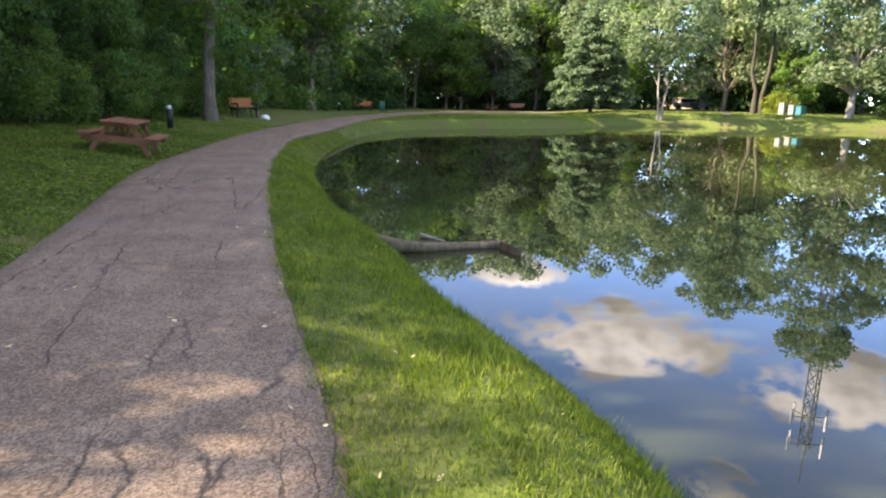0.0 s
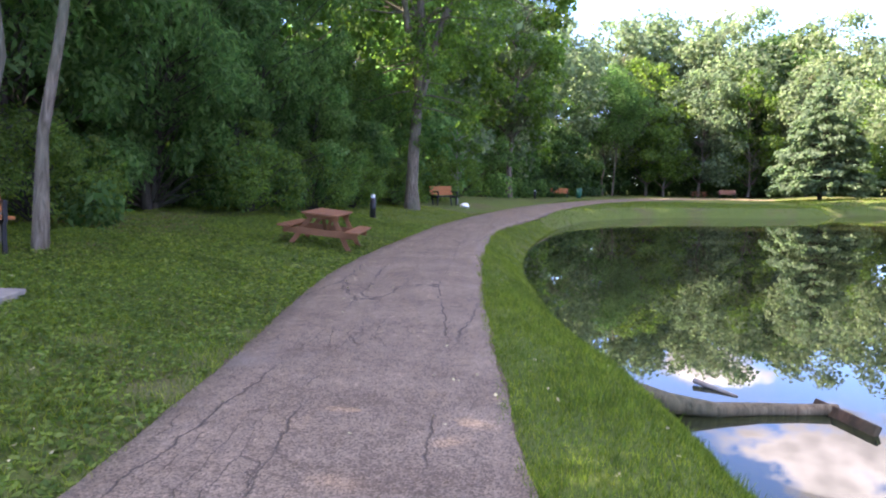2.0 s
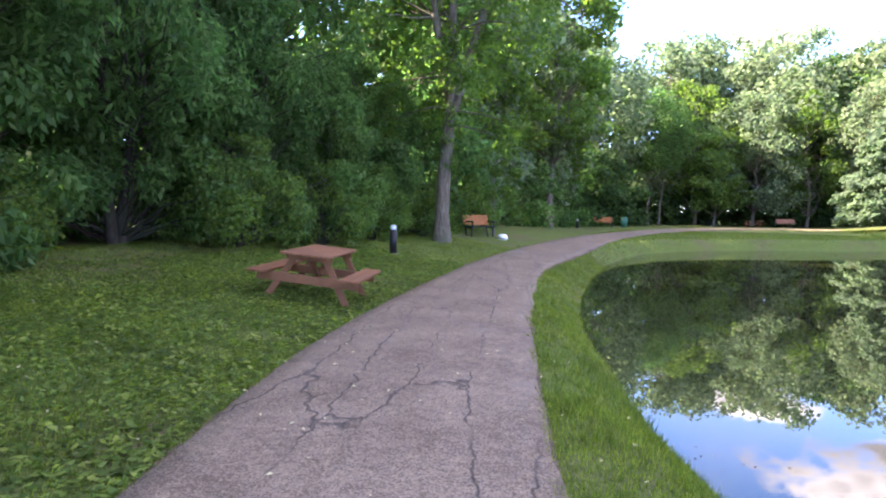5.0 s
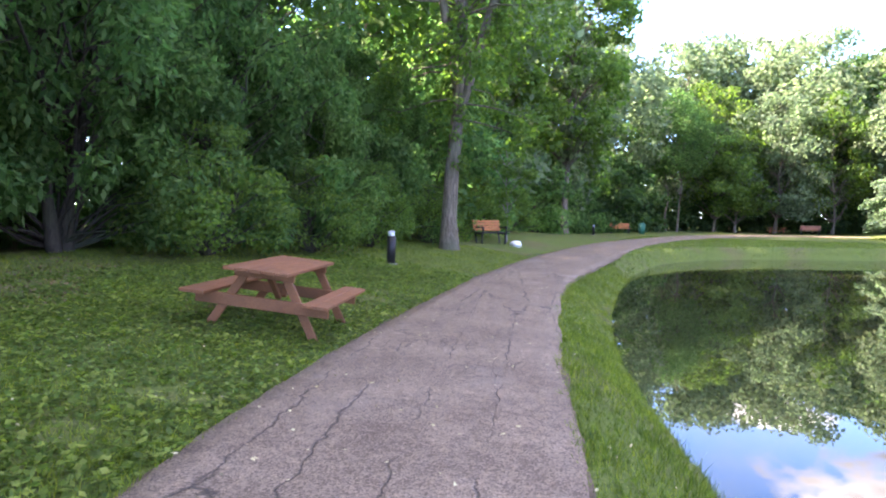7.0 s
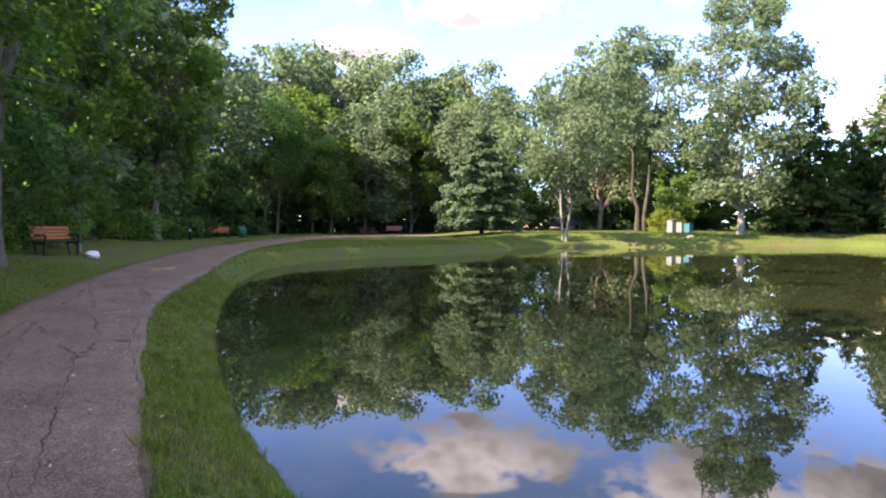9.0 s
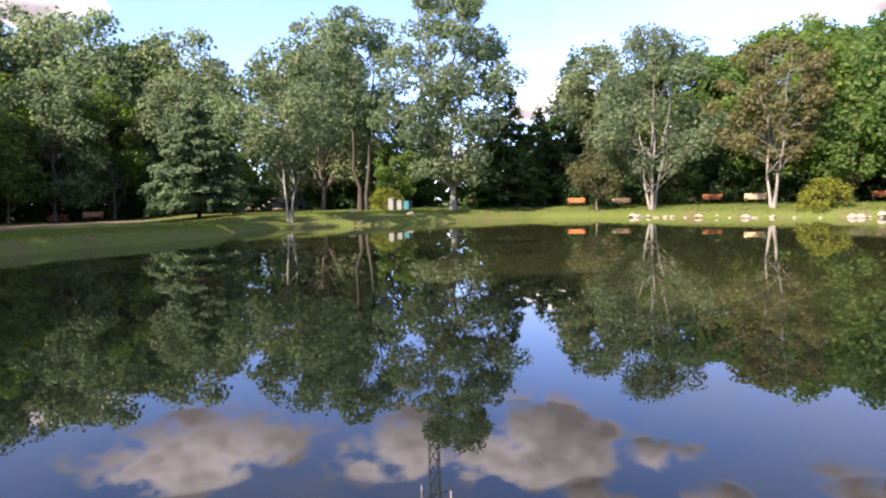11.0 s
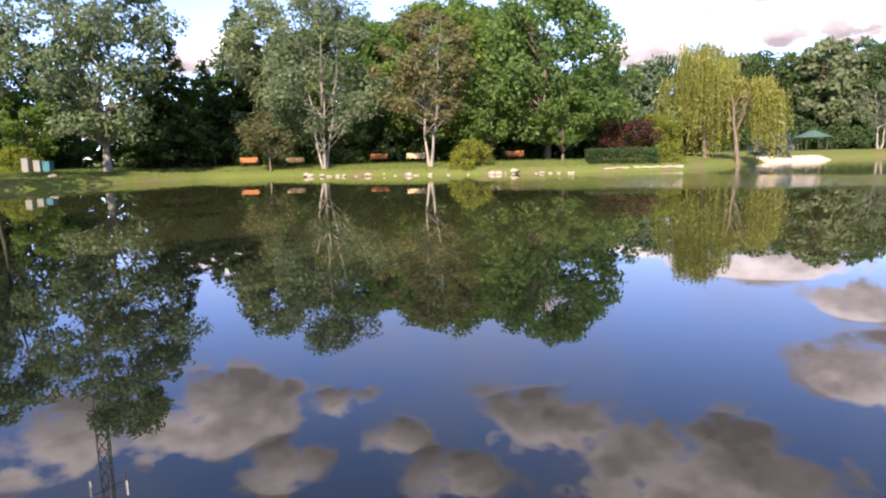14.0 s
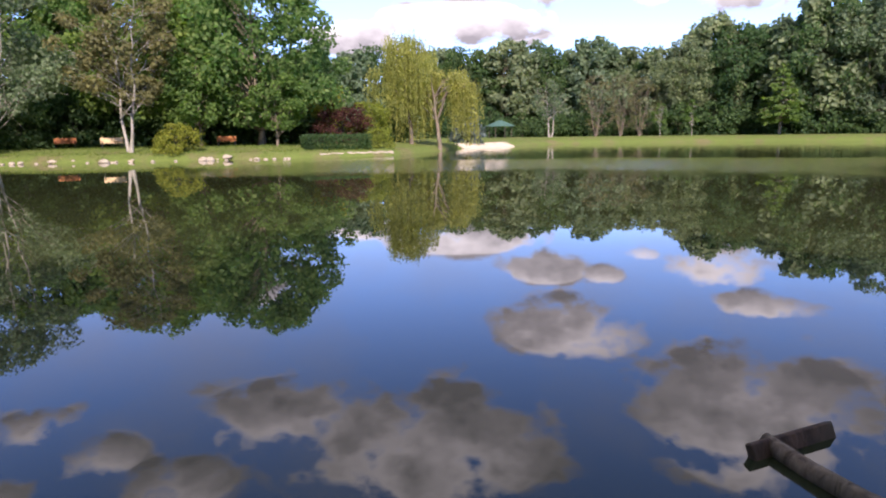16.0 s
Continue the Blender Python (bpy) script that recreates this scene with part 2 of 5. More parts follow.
def asphalt_material():
    k = Mat("worn_asphalt")
    grit = k.voronoi(95.0)
    speck = k.ramp(grit.outputs["Color"], [(0.12, 0.42), (0.5, 0.93), (0.9, 1.6)])
    base = k.ramp(k.noise(1.1, 6, 0.62), [(0.3, (0.134, 0.097, 0.068)), (0.5, (0.177, 0.131, 0.092)), (0.72, (0.222, 0.167, 0.119))])
    base = k.mix(0.85, base, speck, "MULTIPLY")
    base = k.mix(0.8, base, k.ramp(k.noise(9.0, 5, 0.7), [(0.3, 0.72), (0.7, 1.25)]), "MULTIPLY")
    base = k.mix(k.ramp(k.noise(0.45, 5, 0.6), [(0.58, 0.0), (0.68, 0.5)]), base, (0.215, 0.178, 0.15))
    edge = k.n.new("ShaderNodeVectorMath")
    edge.operation = "ADD"
    wob = k.n.new("ShaderNodeTexNoise")
    wob.inputs["Scale"].default_value, wob.inputs["Detail"].default_value = 4.2, 6
    k.l.new(k.co, wob.inputs["Vector"])
    sc = k.n.new("ShaderNodeVectorMath")
    sc.operation = "SCALE"
    sc.inputs["Scale"].default_value = 0.2
    k.l.new(wob.outputs["Color"], sc.inputs[0])
    turn = k.n.new("ShaderNodeMapping")
    turn.inputs["Rotation"].default_value = (0, 0, radians(-17))
    k.l.new(k.co, turn.inputs["Vector"])
    along = k.n.new("ShaderNodeMapping")
    along.inputs["Scale"].default_value = (1.5, 0.14, 1.0)
    k.l.new(turn.outputs[0], along.inputs["Vector"])
    k.l.new(along.outputs[0], edge.inputs[0])
    k.l.new(sc.outputs[0], edge.inputs[1])
    crack = k.voronoi(0.95, "DISTANCE_TO_EDGE", edge.outputs[0]).outputs["Distance"]
    small = k.voronoi(3.4, "DISTANCE_TO_EDGE", edge.outputs[0]).outputs["Distance"]
    line = k.ramp(crack, [(0.0, 1.0), (0.014, 0.0)])
    where = k.ramp(k.noise(0.55, 3), [(0.45, 0.0), (0.53, 0.9)])
    line2 = k.ramp(small, [(0.0, 0.8), (0.02, 0.0)])
    where2 = k.ramp(k.noise(0.4, 3, 0.5, k.stretch(1.3, 1, 2.0)), [(0.56, 0.0), (0.62, 0.9)])
    marks = k.math("MAXIMUM", k.math("MULTIPLY", line, where), k.math("MULTIPLY", line2, where2))
    h = k.math("SUBTRACT", k.math("MULTIPLY", grit.outputs["Distance"], 0.5), k.math("MULTIPLY", marks, 2.0))
    k.bump(h, 0.7, 0.008)
    return k.done(k.mix(marks, base, (0.035, 0.03, 0.026)), 0.9, 0, 0.25)


def water_material():
    k = Mat("pond_water")
    deep = k.ramp(k.noise(0.05, 3), [(0.3, (0.02, 0.025, 0.01)), (0.7, (0.03, 0.035, 0.014))])
    calm, fine = k.noise(0.9, 3, 0.5), k.noise(3.2, 3, 0.5)
    sep = k.n.new("ShaderNodeSeparateXYZ")
    k.l.new(k.co, sep.inputs[0])
    breeze = k.math("ADD", k.math("MULTIPLY", sep.outputs[0], 0.02), k.math("MULTIPLY", k.noise(0.06, 2, 0.4), 0.4))
    open_water = k.ramp(k.math("MULTIPLY", sep.outputs[1], 0.02), [(0.44, 1.0), (0.6, 0.0)])
    gust = k.math("MULTIPLY", k.ramp(k.math("MULTIPLY", breeze, 0.7), [(0.54, 0.0), (0.6, 1.0), (0.74, 1.0), (0.8, 0.1)]), open_water)
    h = k.math("ADD", k.math("MULTIPLY", calm, 0.09), k.math("MULTIPLY", fine, k.math("ADD", k.math("MULTIPLY", gust, 11.0), 0.02)))
    k.bump(h, 1.0, 0.004)
    k.b.inputs["IOR"].default_value = 1.4
    return k.done(deep, 0.012, 0, 0.5)


GROUND_M, ASPHALT, WATER = ground_material(), asphalt_material(), water_material()


def planks_material(name, a, b):
    k = Mat(name)
    f = k.noise(3.0, 6, 0.6, k.stretch(14, 14, 14), 0.8)
    g = k.noise(2.2, 4)
    col = k.mix(k.ramp(g, [(0.4, 0.0), (0.75, 0.5)]), k.ramp(f, [(0.3, a), (0.7, b)]), tuple(v * 0.55 for v in a))
    k.bump(f, 0.4, 0.004)
    return k.done(col, 0.7, 0, 0.3)


TABLE_WOOD = planks_material("red_brown_stain", (0.15, 0.06, 0.026), (0.24, 0.1, 0.043))
BENCH_WOOD = planks_material("orange_bench_slats", (0.3, 0.105, 0.035), (0.45, 0.17, 0.056))
BENCH_DULL = planks_material("brown_bench_slats", (0.2, 0.09, 0.05), (0.32, 0.15, 0.09))
BENCH_PALE = planks_material("tan_bench_slats", (0.42, 0.3, 0.16), (0.6, 0.45, 0.26))
BLACK = plain("black_powder_coat", (0.02, 0.02, 0.022), 0.45, 0.3)
STEEL = plain("galvanised_steel", (0.45, 0.46, 0.48), 0.45, 0.8)
MAST_STEEL = plain("weathered_mast_steel", (0.14, 0.14, 0.15), 0.6, 0.5)
LENS = plain("frosted_lens", (0.75, 0.78, 0.8), 0.25)
CONCRETE = plain("concrete", (0.24, 0.215, 0.185), 0.9, 0, 0.25, 5, 0.3)
STONE = plain("pale_fieldstone", (0.27, 0.235, 0.18), 0.9, 0, 0.4, 4, 0.6)
SAND = plain("beach_sand", (0.4, 0.345, 0.265), 0.95, 0, 0.15, 3, 0.3)
GREEN_PAINT = plain("green_plastic", (0.02, 0.11, 0.07), 0.5)
TEAL_PAINT = plain("blue_green_plastic", (0.03, 0.13, 0.16), 0.45)
WHITE_PAINT = plain("white_paint", (0.18, 0.19, 0.175), 0.45, 0, 0.08)
BAG = plain("white_plastic_bag", (0.75, 0.75, 0.74), 0.4, 0, 0.1)
LOG = bark("wet_log", (0.06, 0.04, 0.025), (0.26, 0.19, 0.115))
BOARD = bark("wet_board", (0.045, 0.026, 0.016), (0.13, 0.075, 0.045))
BRICK = plain("pink_brick_wall", (0.5, 0.36, 0.29), 0.9, 0, 0.2, 6, 0.2)
ROOF = plain("roof_shingles", (0.11, 0.085, 0.075), 0.9, 0, 0.3, 10, 0.3)
GAZEBO_ROOF = plain("green_metal_roof", (0.045, 0.095, 0.075), 0.5)
GLASS = plain("dark_window_glass", (0.02, 0.025, 0.03), 0.08)
TYRE = plain("tyre_rubber", (0.02, 0.02, 0.02), 0.9)
CAR_DARK = plain("dark_car_paint", (0.03, 0.035, 0.05), 0.25)
PETAL = plain("fallen_leaf_pale", (0.42, 0.37, 0.2), 0.7, 0, 0.3)
LITTER = plain("brown_leaf_litter", (0.17, 0.115, 0.065), 0.8, 0, 0.5)
DEBRIS = plain("wet_leaf_litter", (0.06, 0.045, 0.03), 0.6, 0, 0.4)
MUD = plain("brown_mud", (0.16, 0.115, 0.07), 0.9, 0, 0.4, 6, 0.6)
SOIL = plain("trodden_soil", (0.1, 0.072, 0.045), 0.95, 0, 0.4, 9, 0.6)
BIRD_STICK = plain("grey_driftwood", (0.25, 0.21, 0.17), 0.9, 0, 0.4, 9, 0.4)


# ---- mesh helpers ----
def mesh_from(name, verts, faces, material, smooth=False):
    """A mesh from arrays of vertices and of equal-sided faces."""
    verts, faces = np.asarray(verts, dtype=np.float32), np.asarray(faces, dtype=np.int32)
    me = bpy.data.meshes.new(name)
    me.vertices.add(len(verts))
    me.vertices.foreach_set("co", verts.ravel())
    k = faces.shape[1]
    me.loops.add(faces.size)
    me.loops.foreach_set("vertex_index", faces.ravel())
    me.polygons.add(len(faces))
    me.polygons.foreach_set("loop_start", np.arange(0, faces.size, k, dtype=np.int32))
    me.polygons.foreach_set("loop_total", np.full(len(faces), k, dtype=np.int32))
    if smooth:
        me.polygons.foreach_set("use_smooth", np.ones(len(faces), dtype=bool))
    me.update(calc_edges=True)
    me.validate()
    me.materials.append(material)
    return me


def child(name, me, parent, label=""):
    ob = new(name, me)
    ob.parent = parent
    return tagged(ob, label)


def part(name, bm, material, parent, label="", smooth=False):
    me = bpy.data.meshes.new(name)
    bm.to_mesh(me)
    bm.free()
    if smooth:
        for p in me.polygons:
            p.use_smooth = True
    me.materials.append(material)
    ob = new(name, me)
    if parent is not None:
        ob.parent = parent
    return tagged(ob, label)


def box(bm, size, m=Matrix(), bevel=0.0):
    r = bmesh.ops.create_cube(bm, size=1.0, matrix=m @ Matrix.Diagonal((*size, 1)))
    if bevel:
        edges = list({e for v in r["verts"] for e in v.link_edges})
        bmesh.ops.bevel(bm, geom=edges, offset=bevel, segments=1, affect="EDGES")
    return bm


def a_box(size, m=Matrix(), bevel=0.0):
    return box(bmesh.new(), size, m, bevel)


def a_cyl(r1, r2, h, m=Matrix(), seg=14):
    bm = bmesh.new()
    bmesh.ops.create_cone(bm, cap_ends=True, segments=seg, radius1=r1, radius2=r2, depth=h, matrix=m)
    return bm


def tubes(lines, sides=7):
    """Tapered tubes along polylines: (points, radii) each."""
    V, F, o = [], [], 0
    ang = np.linspace(0, 2 * math.pi, sides, endpoint=False)
    for pts, rad in lines:
        pts = np.asarray(pts, float)
        d = np.gradient(pts, axis=0)
        d /= np.linalg.norm(d, axis=1)[:, None] + 1e-9
        ref = np.array([1.0, 0.3, 0.1]) if abs(d[0][0]) < 0.8 else np.array([0.1, 1.0, 0.3])
        u = np.cross(d, ref)
        u /= np.linalg.norm(u, axis=1)[:, None] + 1e-9
        v = np.cross(d, u)
        ring = pts[:, None] + np.asarray(rad)[:, None, None] * (u[:, None] * np.cos(ang)[None, :, None] + v[:, None] * np.sin(ang)[None, :, None])
        V.append(ring.reshape(-1, 3))
        n = len(pts)
        i, j = np.meshgrid(np.arange(n - 1), np.arange(sides), indexing="ij")
        a, b = i * sides + j, i * sides + (j + 1) % sides
        F.append((np.stack([a, b, b + sides, a + sides], -1).reshape(-1, 4)) + o)
        o += n * sides
    return np.concatenate(V), np.concatenate(F)


def leaf_quads(p, nrm, axis, length, width, fold=0.18):
    """A folded rhombus for each leaf."""
    nrm = nrm / (np.linalg.norm(nrm, axis=1)[:, None] + 1e-9)
    axis = axis - nrm * (axis * nrm).sum(1)[:, None]
    axis /= np.linalg.norm(axis, axis=1)[:, None] + 1e-9
    side = np.cross(nrm, axis)
    L, W = np.asarray(length)[:, None], np.asarray(width)[:, None]
    v = np.stack([p - axis * L * 0.5, p + side * W * 0.5 - nrm * W * fold - axis * L * 0.06,
                  p + axis * L * 0.5, p - side * W * 0.5 - nrm * W * fold - axis * L * 0.06], 1).reshape(-1, 3)
    return v, np.arange(len(v)).reshape(-1, 4)


def clump_leaves(rng, centres, radii, count, size, flat=0.75, droop=0.0, aspect=0.68):
    """Leaves scattered through clumps, turned outward and up."""
    centres, radii = np.asarray(centres), np.asarray(radii)
    w = radii ** 2
    idx = rng.choice(len(centres), count, p=w / w.sum())
    d = rng.normal(size=(count, 3))
    d /= np.linalg.norm(d, axis=1)[:, None]
    r = radii[idx] * rng.uniform(0.25, 1.0, count) ** 0.5 * rng.choice([1.0, 1.18], count, p=[0.85, 0.15])
    p = centres[idx] + d * r[:, None] * np.array([1, 1, flat])
    p[:, 2] -= droop * rng.uniform(0, 1, count) ** 2 * radii[idx]
    nrm = d * 0.7 + rng.normal(size=(count, 3)) * 0.55 + np.array([0, 0, 0.45])
    axis = rng.normal(size=(count, 3)) + d * 0.6 + np.array([0, 0, -0.5 - droop])
    L = size * rng.uniform(0.7, 1.35, count)
    return leaf_quads(p, nrm, axis, L, L * aspect)


def limb(rng, a, b, r0, r1, sag=0.0, n=6, wob=0.06):
    a, b = np.asarray(a, float), np.asarray(b, float)
    t = np.linspace(0, 1, n)[:, None]
    p = a + (b - a) * t
    p[:, 2] += sag * np.sin(t[:, 0] * math.pi) * np.linalg.norm(b - a)
    p[1:-1] += rng.normal(size=(n - 2, 3)) * wob * np.linalg.norm(b - a) / n * 2
    return p, r0 + (r1 - r0) * t[:, 0] ** 0.8


PROTO = {}


def finish_tree(name, lines, lv, lf, bark_m, leaf_m, label, category, sides=7):
    root = new(name)
    tagged(root, label, category)
    thick, thin = [q for q in lines if q[1][0] > 0.09], [q for q in lines if q[1][0] <= 0.09]
    thick, thin = (thick, thin) if thick else (thin[:6], thin[6:])
    tv, tf = tubes(thick, sides)
    if thin:
        nv, nf = tubes(thin, 4)
        tv, tf = np.concatenate([tv, nv]), np.concatenate([tf, nf + len(tv)])
    child("trunk", mesh_from("trunk", tv, tf, bark_m, True), root)
    child("crown", mesh_from("crown", lv, lf, leaf_m), root)
    return root


def broadleaf(seed, name, label, leaf_m, bark_m=BARK, height=15.0, radius=4.5, base=0.22, clumps=46, leaves=7000, leaf=0.34,
              trunks=1, trunk_r=0.2, shape="round", lean=0.05, clump_r=0.3, spread=0.0, category="tree", bare=0.0, droop=0.0, aspect=0.68):
    """A tree: trunk(s), limbs to the clumps, and a crown of leaf clumps with gaps."""
    rng = np.random.default_rng(seed)
    z0, z1 = height * base, height
    cs, rs = [], []
    while len(cs) < clumps:
        f = rng.uniform(0, 1)
        if shape == "cone":
            env = (1 - f) ** 0.75 * (0.55 + 0.45 * min(1, f * 6))
        elif shape == "tall":
            env = math.sin(math.pi * (0.1 + 0.86 * f)) ** 0.6 * 0.9
        elif shape == "bush":
            env = math.sqrt(max(0, 1 - f ** 2)) * 0.98
        else:
            env = math.sin(math.pi * (0.12 + 0.84 * f ** 0.85)) ** 0.55
        a, q = rng.uniform(0, 2 * math.pi), rng.uniform(0.25, 1) ** 0.5
        lobe = 1 + 0.22 * math.sin(3 * a + seed) + 0.14 * math.sin(5 * a + 2 * seed + f * 6)
        c = np.array([math.cos(a) * radius * env * q * lobe, math.sin(a) * radius * env * q * lobe, z0 + (z1 - z0) * (0.04 + 0.9 * f)])
        cs.append(c)
        rs.append(radius * clump_r * rng.uniform(0.6, 1.25) * (0.55 + 0.45 * env))
    lines = []
    for k in range(trunks):
        ang = k * 2 * math.pi / trunks + seed
        foot = np.array([math.cos(ang), math.sin(ang), 0]) * (0.0 if trunks == 1 else trunk_r * 1.3)
        top = np.array([math.cos(ang) * (lean * height + spread), math.sin(ang) * (lean * height + spread), height * 0.86])
        pts, rad = limb(rng, foot, top, trunk_r, trunk_r * 0.12, 0, 10, 0.05)
        pts = np.concatenate([[foot + (0, 0, -0.4)], pts])
        rad = np.concatenate([[trunk_r * 1.7], rad])
        rad[1] = trunk_r * 1.35
        lines.append((pts, rad))
        mine = [c for j, c in enumerate(cs) if j % trunks == k]
        for c in mine:
            zt = max(height * base * 0.7, c[2] - np.hypot(c[0], c[1]) * rng.uniform(0.5, 1.0))
            i = np.argmin(abs(pts[:, 2] - zt))
            lines.append(limb(rng, pts[i], c, max(0.02, rad[i] * 0.42), 0.012, 0.05, 5))
            for _ in range(2 if bare else 0):
                e = c + rng.normal(size=3) * radius * 0.16 + np.array([0, 0, radius * 0.08])
                lines.append(limb(rng, pts[i] * 0.35 + c * 0.65, e, max(0.012, rad[i] * 0.16), 0.006, 0.03, 4))
    lv, lf = clump_leaves(rng, cs, rs, leaves, leaf, 0.75, droop, aspect)
    return finish_tree(name, lines, lv, lf, bark_m, leaf_m, label, category)


def needle_tree(seed, name, label, leaf_m, height=12.0, radius=4.2, tiers=22, leaves=9000, leaf=0.3, base=0.1, bark_m=BARK_DARK, layered=0.3):
    """A pyramid of tiered, slightly drooping branches."""
    rng = np.random.default_rng(seed)
    lines = [(np.array([[0, 0, -0.4], [0, 0, 0.1], [0.03, 0, height * 0.5], [0, 0, height * 0.98]]), np.array([0.3, 0.2, 0.12, 0.015]))]
    P, N, A = [], [], []
    branches = []
    for k in range(tiers):
        f = (k + 0.5) / tiers
        z = height * (base + (0.97 - base) * f)
        reach = radius * (1 - f) ** 0.82 * (0.72 + 0.28 * min(1, f * 7)) + 0.12
        for j in range(int(7 + 5 * (1 - f))):
            a = rng.uniform(0, 2 * math.pi)
            r = reach * rng.uniform(0.7, 1.12)
            e = np.array([math.cos(a) * r, math.sin(a) * r, z - r * 0.18 + rng.normal() * 0.15])
            s = np.array([0, 0, z])
            branches.append((s, e, r))
            lines.append(limb(rng, s, e, 0.012 + 0.012 * r, 0.006, 0.06, 3))
    w = np.array([b[2] ** 1.6 for b in branches])
    idx = rng.choice(len(branches), leaves, p=w / w.sum())
    s, e, r = np.array([b[0] for b in branches])[idx], np.array([b[1] for b in branches])[idx], np.array([b[2] for b in branches])[idx]
    t = rng.uniform(0.15, 1.0, leaves)[:, None] ** 0.6
    d = (e - s) / (np.linalg.norm(e - s, axis=1)[:, None] + 1e-9)
    side = np.cross(d, [0, 0, 1.0])
    p = s + (e - s) * t + side * rng.normal(size=(leaves, 1)) * (0.28 * r[:, None] * (1.1 - t)) + rng.normal(size=(leaves, 3)) * np.array([0.1, 0.1, layered * 0.4])
    L = leaf * rng.uniform(0.7, 1.3, leaves)
    lv, lf = leaf_quads(p, rng.normal(size=(leaves, 3)) * 0.5 + np.array([0, 0, 0.8]) + d * 0.4, d + rng.normal(size=(leaves, 3)) * 0.6 + np.array([0, 0, -0.35]), L, L * 0.62)
    return finish_tree(name, lines, lv, lf, bark_m, leaf_m, label, "tree")


def weeping(seed, name, label, height=10.5, radius=4.2, strands=420, leaf=0.3):
    """A willow: arching limbs from which long leafy strands hang."""
    rng = np.random.default_rng(seed)
    pts, rad = limb(rng, (0, 0, -0.3), (0.5, 0.2, height * 0.6), 0.27, 0.12, 0, 8, 0.05)
    lines = [(pts, rad)]
    P, A = [], []
    heads = []
    for k in range(15):
        a, q = rng.uniform(0, 2 * math.pi), rng.uniform(0.1, 1) ** 0.6
        c = np.array([math.cos(a) * radius * q, math.sin(a) * radius * q, height * (1.0 - 0.34 * q ** 2) * rng.uniform(0.86, 1.0)])
        lines.append(limb(rng, pts[rng.integers(4, 8)], c, 0.09, 0.02, 0.12, 6))
        heads.append(c)
    for k in range(strands):
        c = heads[rng.integers(len(heads))] + rng.normal(size=3) * np.array([0.5, 0.5, 0.3])
        long = min(c[2] - 0.5, rng.uniform(1.5, height * 0.72))
        n = int(long / 0.16)
        t = np.linspace(0, 1, n)[:, None]
        out = np.array([c[0], c[1], 0]) / (np.hypot(c[0], c[1]) + 0.1)
        p = c + out * 0.5 * np.sqrt(t) - np.array([0, 0, 1.0]) * t * long + rng.normal(size=(n, 3)) * 0.06
        P.append(p)
    p = np.concatenate(P)
    n = len(p)
    L = leaf * rng.uniform(0.7, 1.3, n)
    lv, lf = leaf_quads(p, rng.normal(size=(n, 3)) + np.array([0, 0, 0.2]), rng.normal(size=(n, 3)) * 0.35 + np.array([0, 0, -1.0]), L, L * 0.33)
    return finish_tree(name, lines, lv, lf, BARK, LEAF_WILLOW, label, "tree")


# ---- plan ----
WATER_Z = -0.6
SHORE = [(3.2, -8), (2.6, 0), (2.2, 3.2), (2.05, 4.5), (1.75, 5.4), (1.4, 6.1), (0.85, 7.1), (0.3, 8.5), (0.0, 9.4), (-0.45, 10.4), (-1.15, 11.8), (-1.95, 13.6),
         (-2.8, 16.1), (-3.55, 18.4), (-4.05, 20.5), (-4.6, 23.5), (-5.15, 28), (-5.55, 34), (-5.2, 40), (-3.6, 44.6), (-0.2, 48), (3.2, 49.6),
         (7.6, 52.8), (9.2, 54.2), (9.6, 57), (11.5, 60.2), (16, 62), (22, 61), (30, 61.2), (36, 62), (41, 61.5), (44.5, 57), (44.8, 51), (46.5, 43),
         (50, 34), (52.5, 27), (57.5, 22.2), (63, 20.5), (70, 19), (80, 18.2), (91, 10.4), (101, 5), (106, -6), (104, -24), (97, -36), (90, -60), (40, -70), (10, -40)]
SHORE_XY = np.array(SHORE, float)
LEFT_EDGE = [(0.6, -8), (-0.7, -1), (-1.9, 3.2), (-2.98, 6.4), (-3.93, 9), (-5.15, 12.3), (-6.27, 16.6), (-7.05, 20.5), (-7.8, 25), (-8.7, 33), (-9.1, 42),
             (-8.9, 50), (-7.6, 60), (-5.5, 69), (-1.5, 77), (5, 81), (15, 82), (26, 81), (38, 82), (50, 80), (60, 70), (66, 58)]
RIGHT_EDGE = [(3.9, -8), (2.3, -1), (0.85, 2.6), (0.15, 4.4), (-1.1, 7.6), (-2.36, 11.3), (-3.67, 15.6), (-4.78, 19.8), (-5.52, 24.3), (-6.05, 32), (-6.35, 41),
              (-6.1, 49), (-5.0, 57), (-3, 65.5), (0.5, 72), (6, 76.8), (15, 78.8), (26, 77.8), (38, 78.8), (48, 77), (57, 68), (63, 57)]


def smooth_line(pts, n):
    """n points on a smooth curve through pts."""
    p = np.array(pts, float)
    p = np.concatenate([[2 * p[0] - p[1]], p, [2 * p[-1] - p[-2]]])
    u = np.linspace(0, len(pts) - 1.0001, n)
    i, t = u.astype(int), (u % 1)[:, None]
    a, b, c, d = p[i], p[i + 1], p[i + 2], p[i + 3]
    return 0.5 * (2 * b + (c - a) * t + (2 * a - 5 * b + 4 * c - d) * t ** 2 + (3 * b - a - 3 * c + d) * t ** 3)


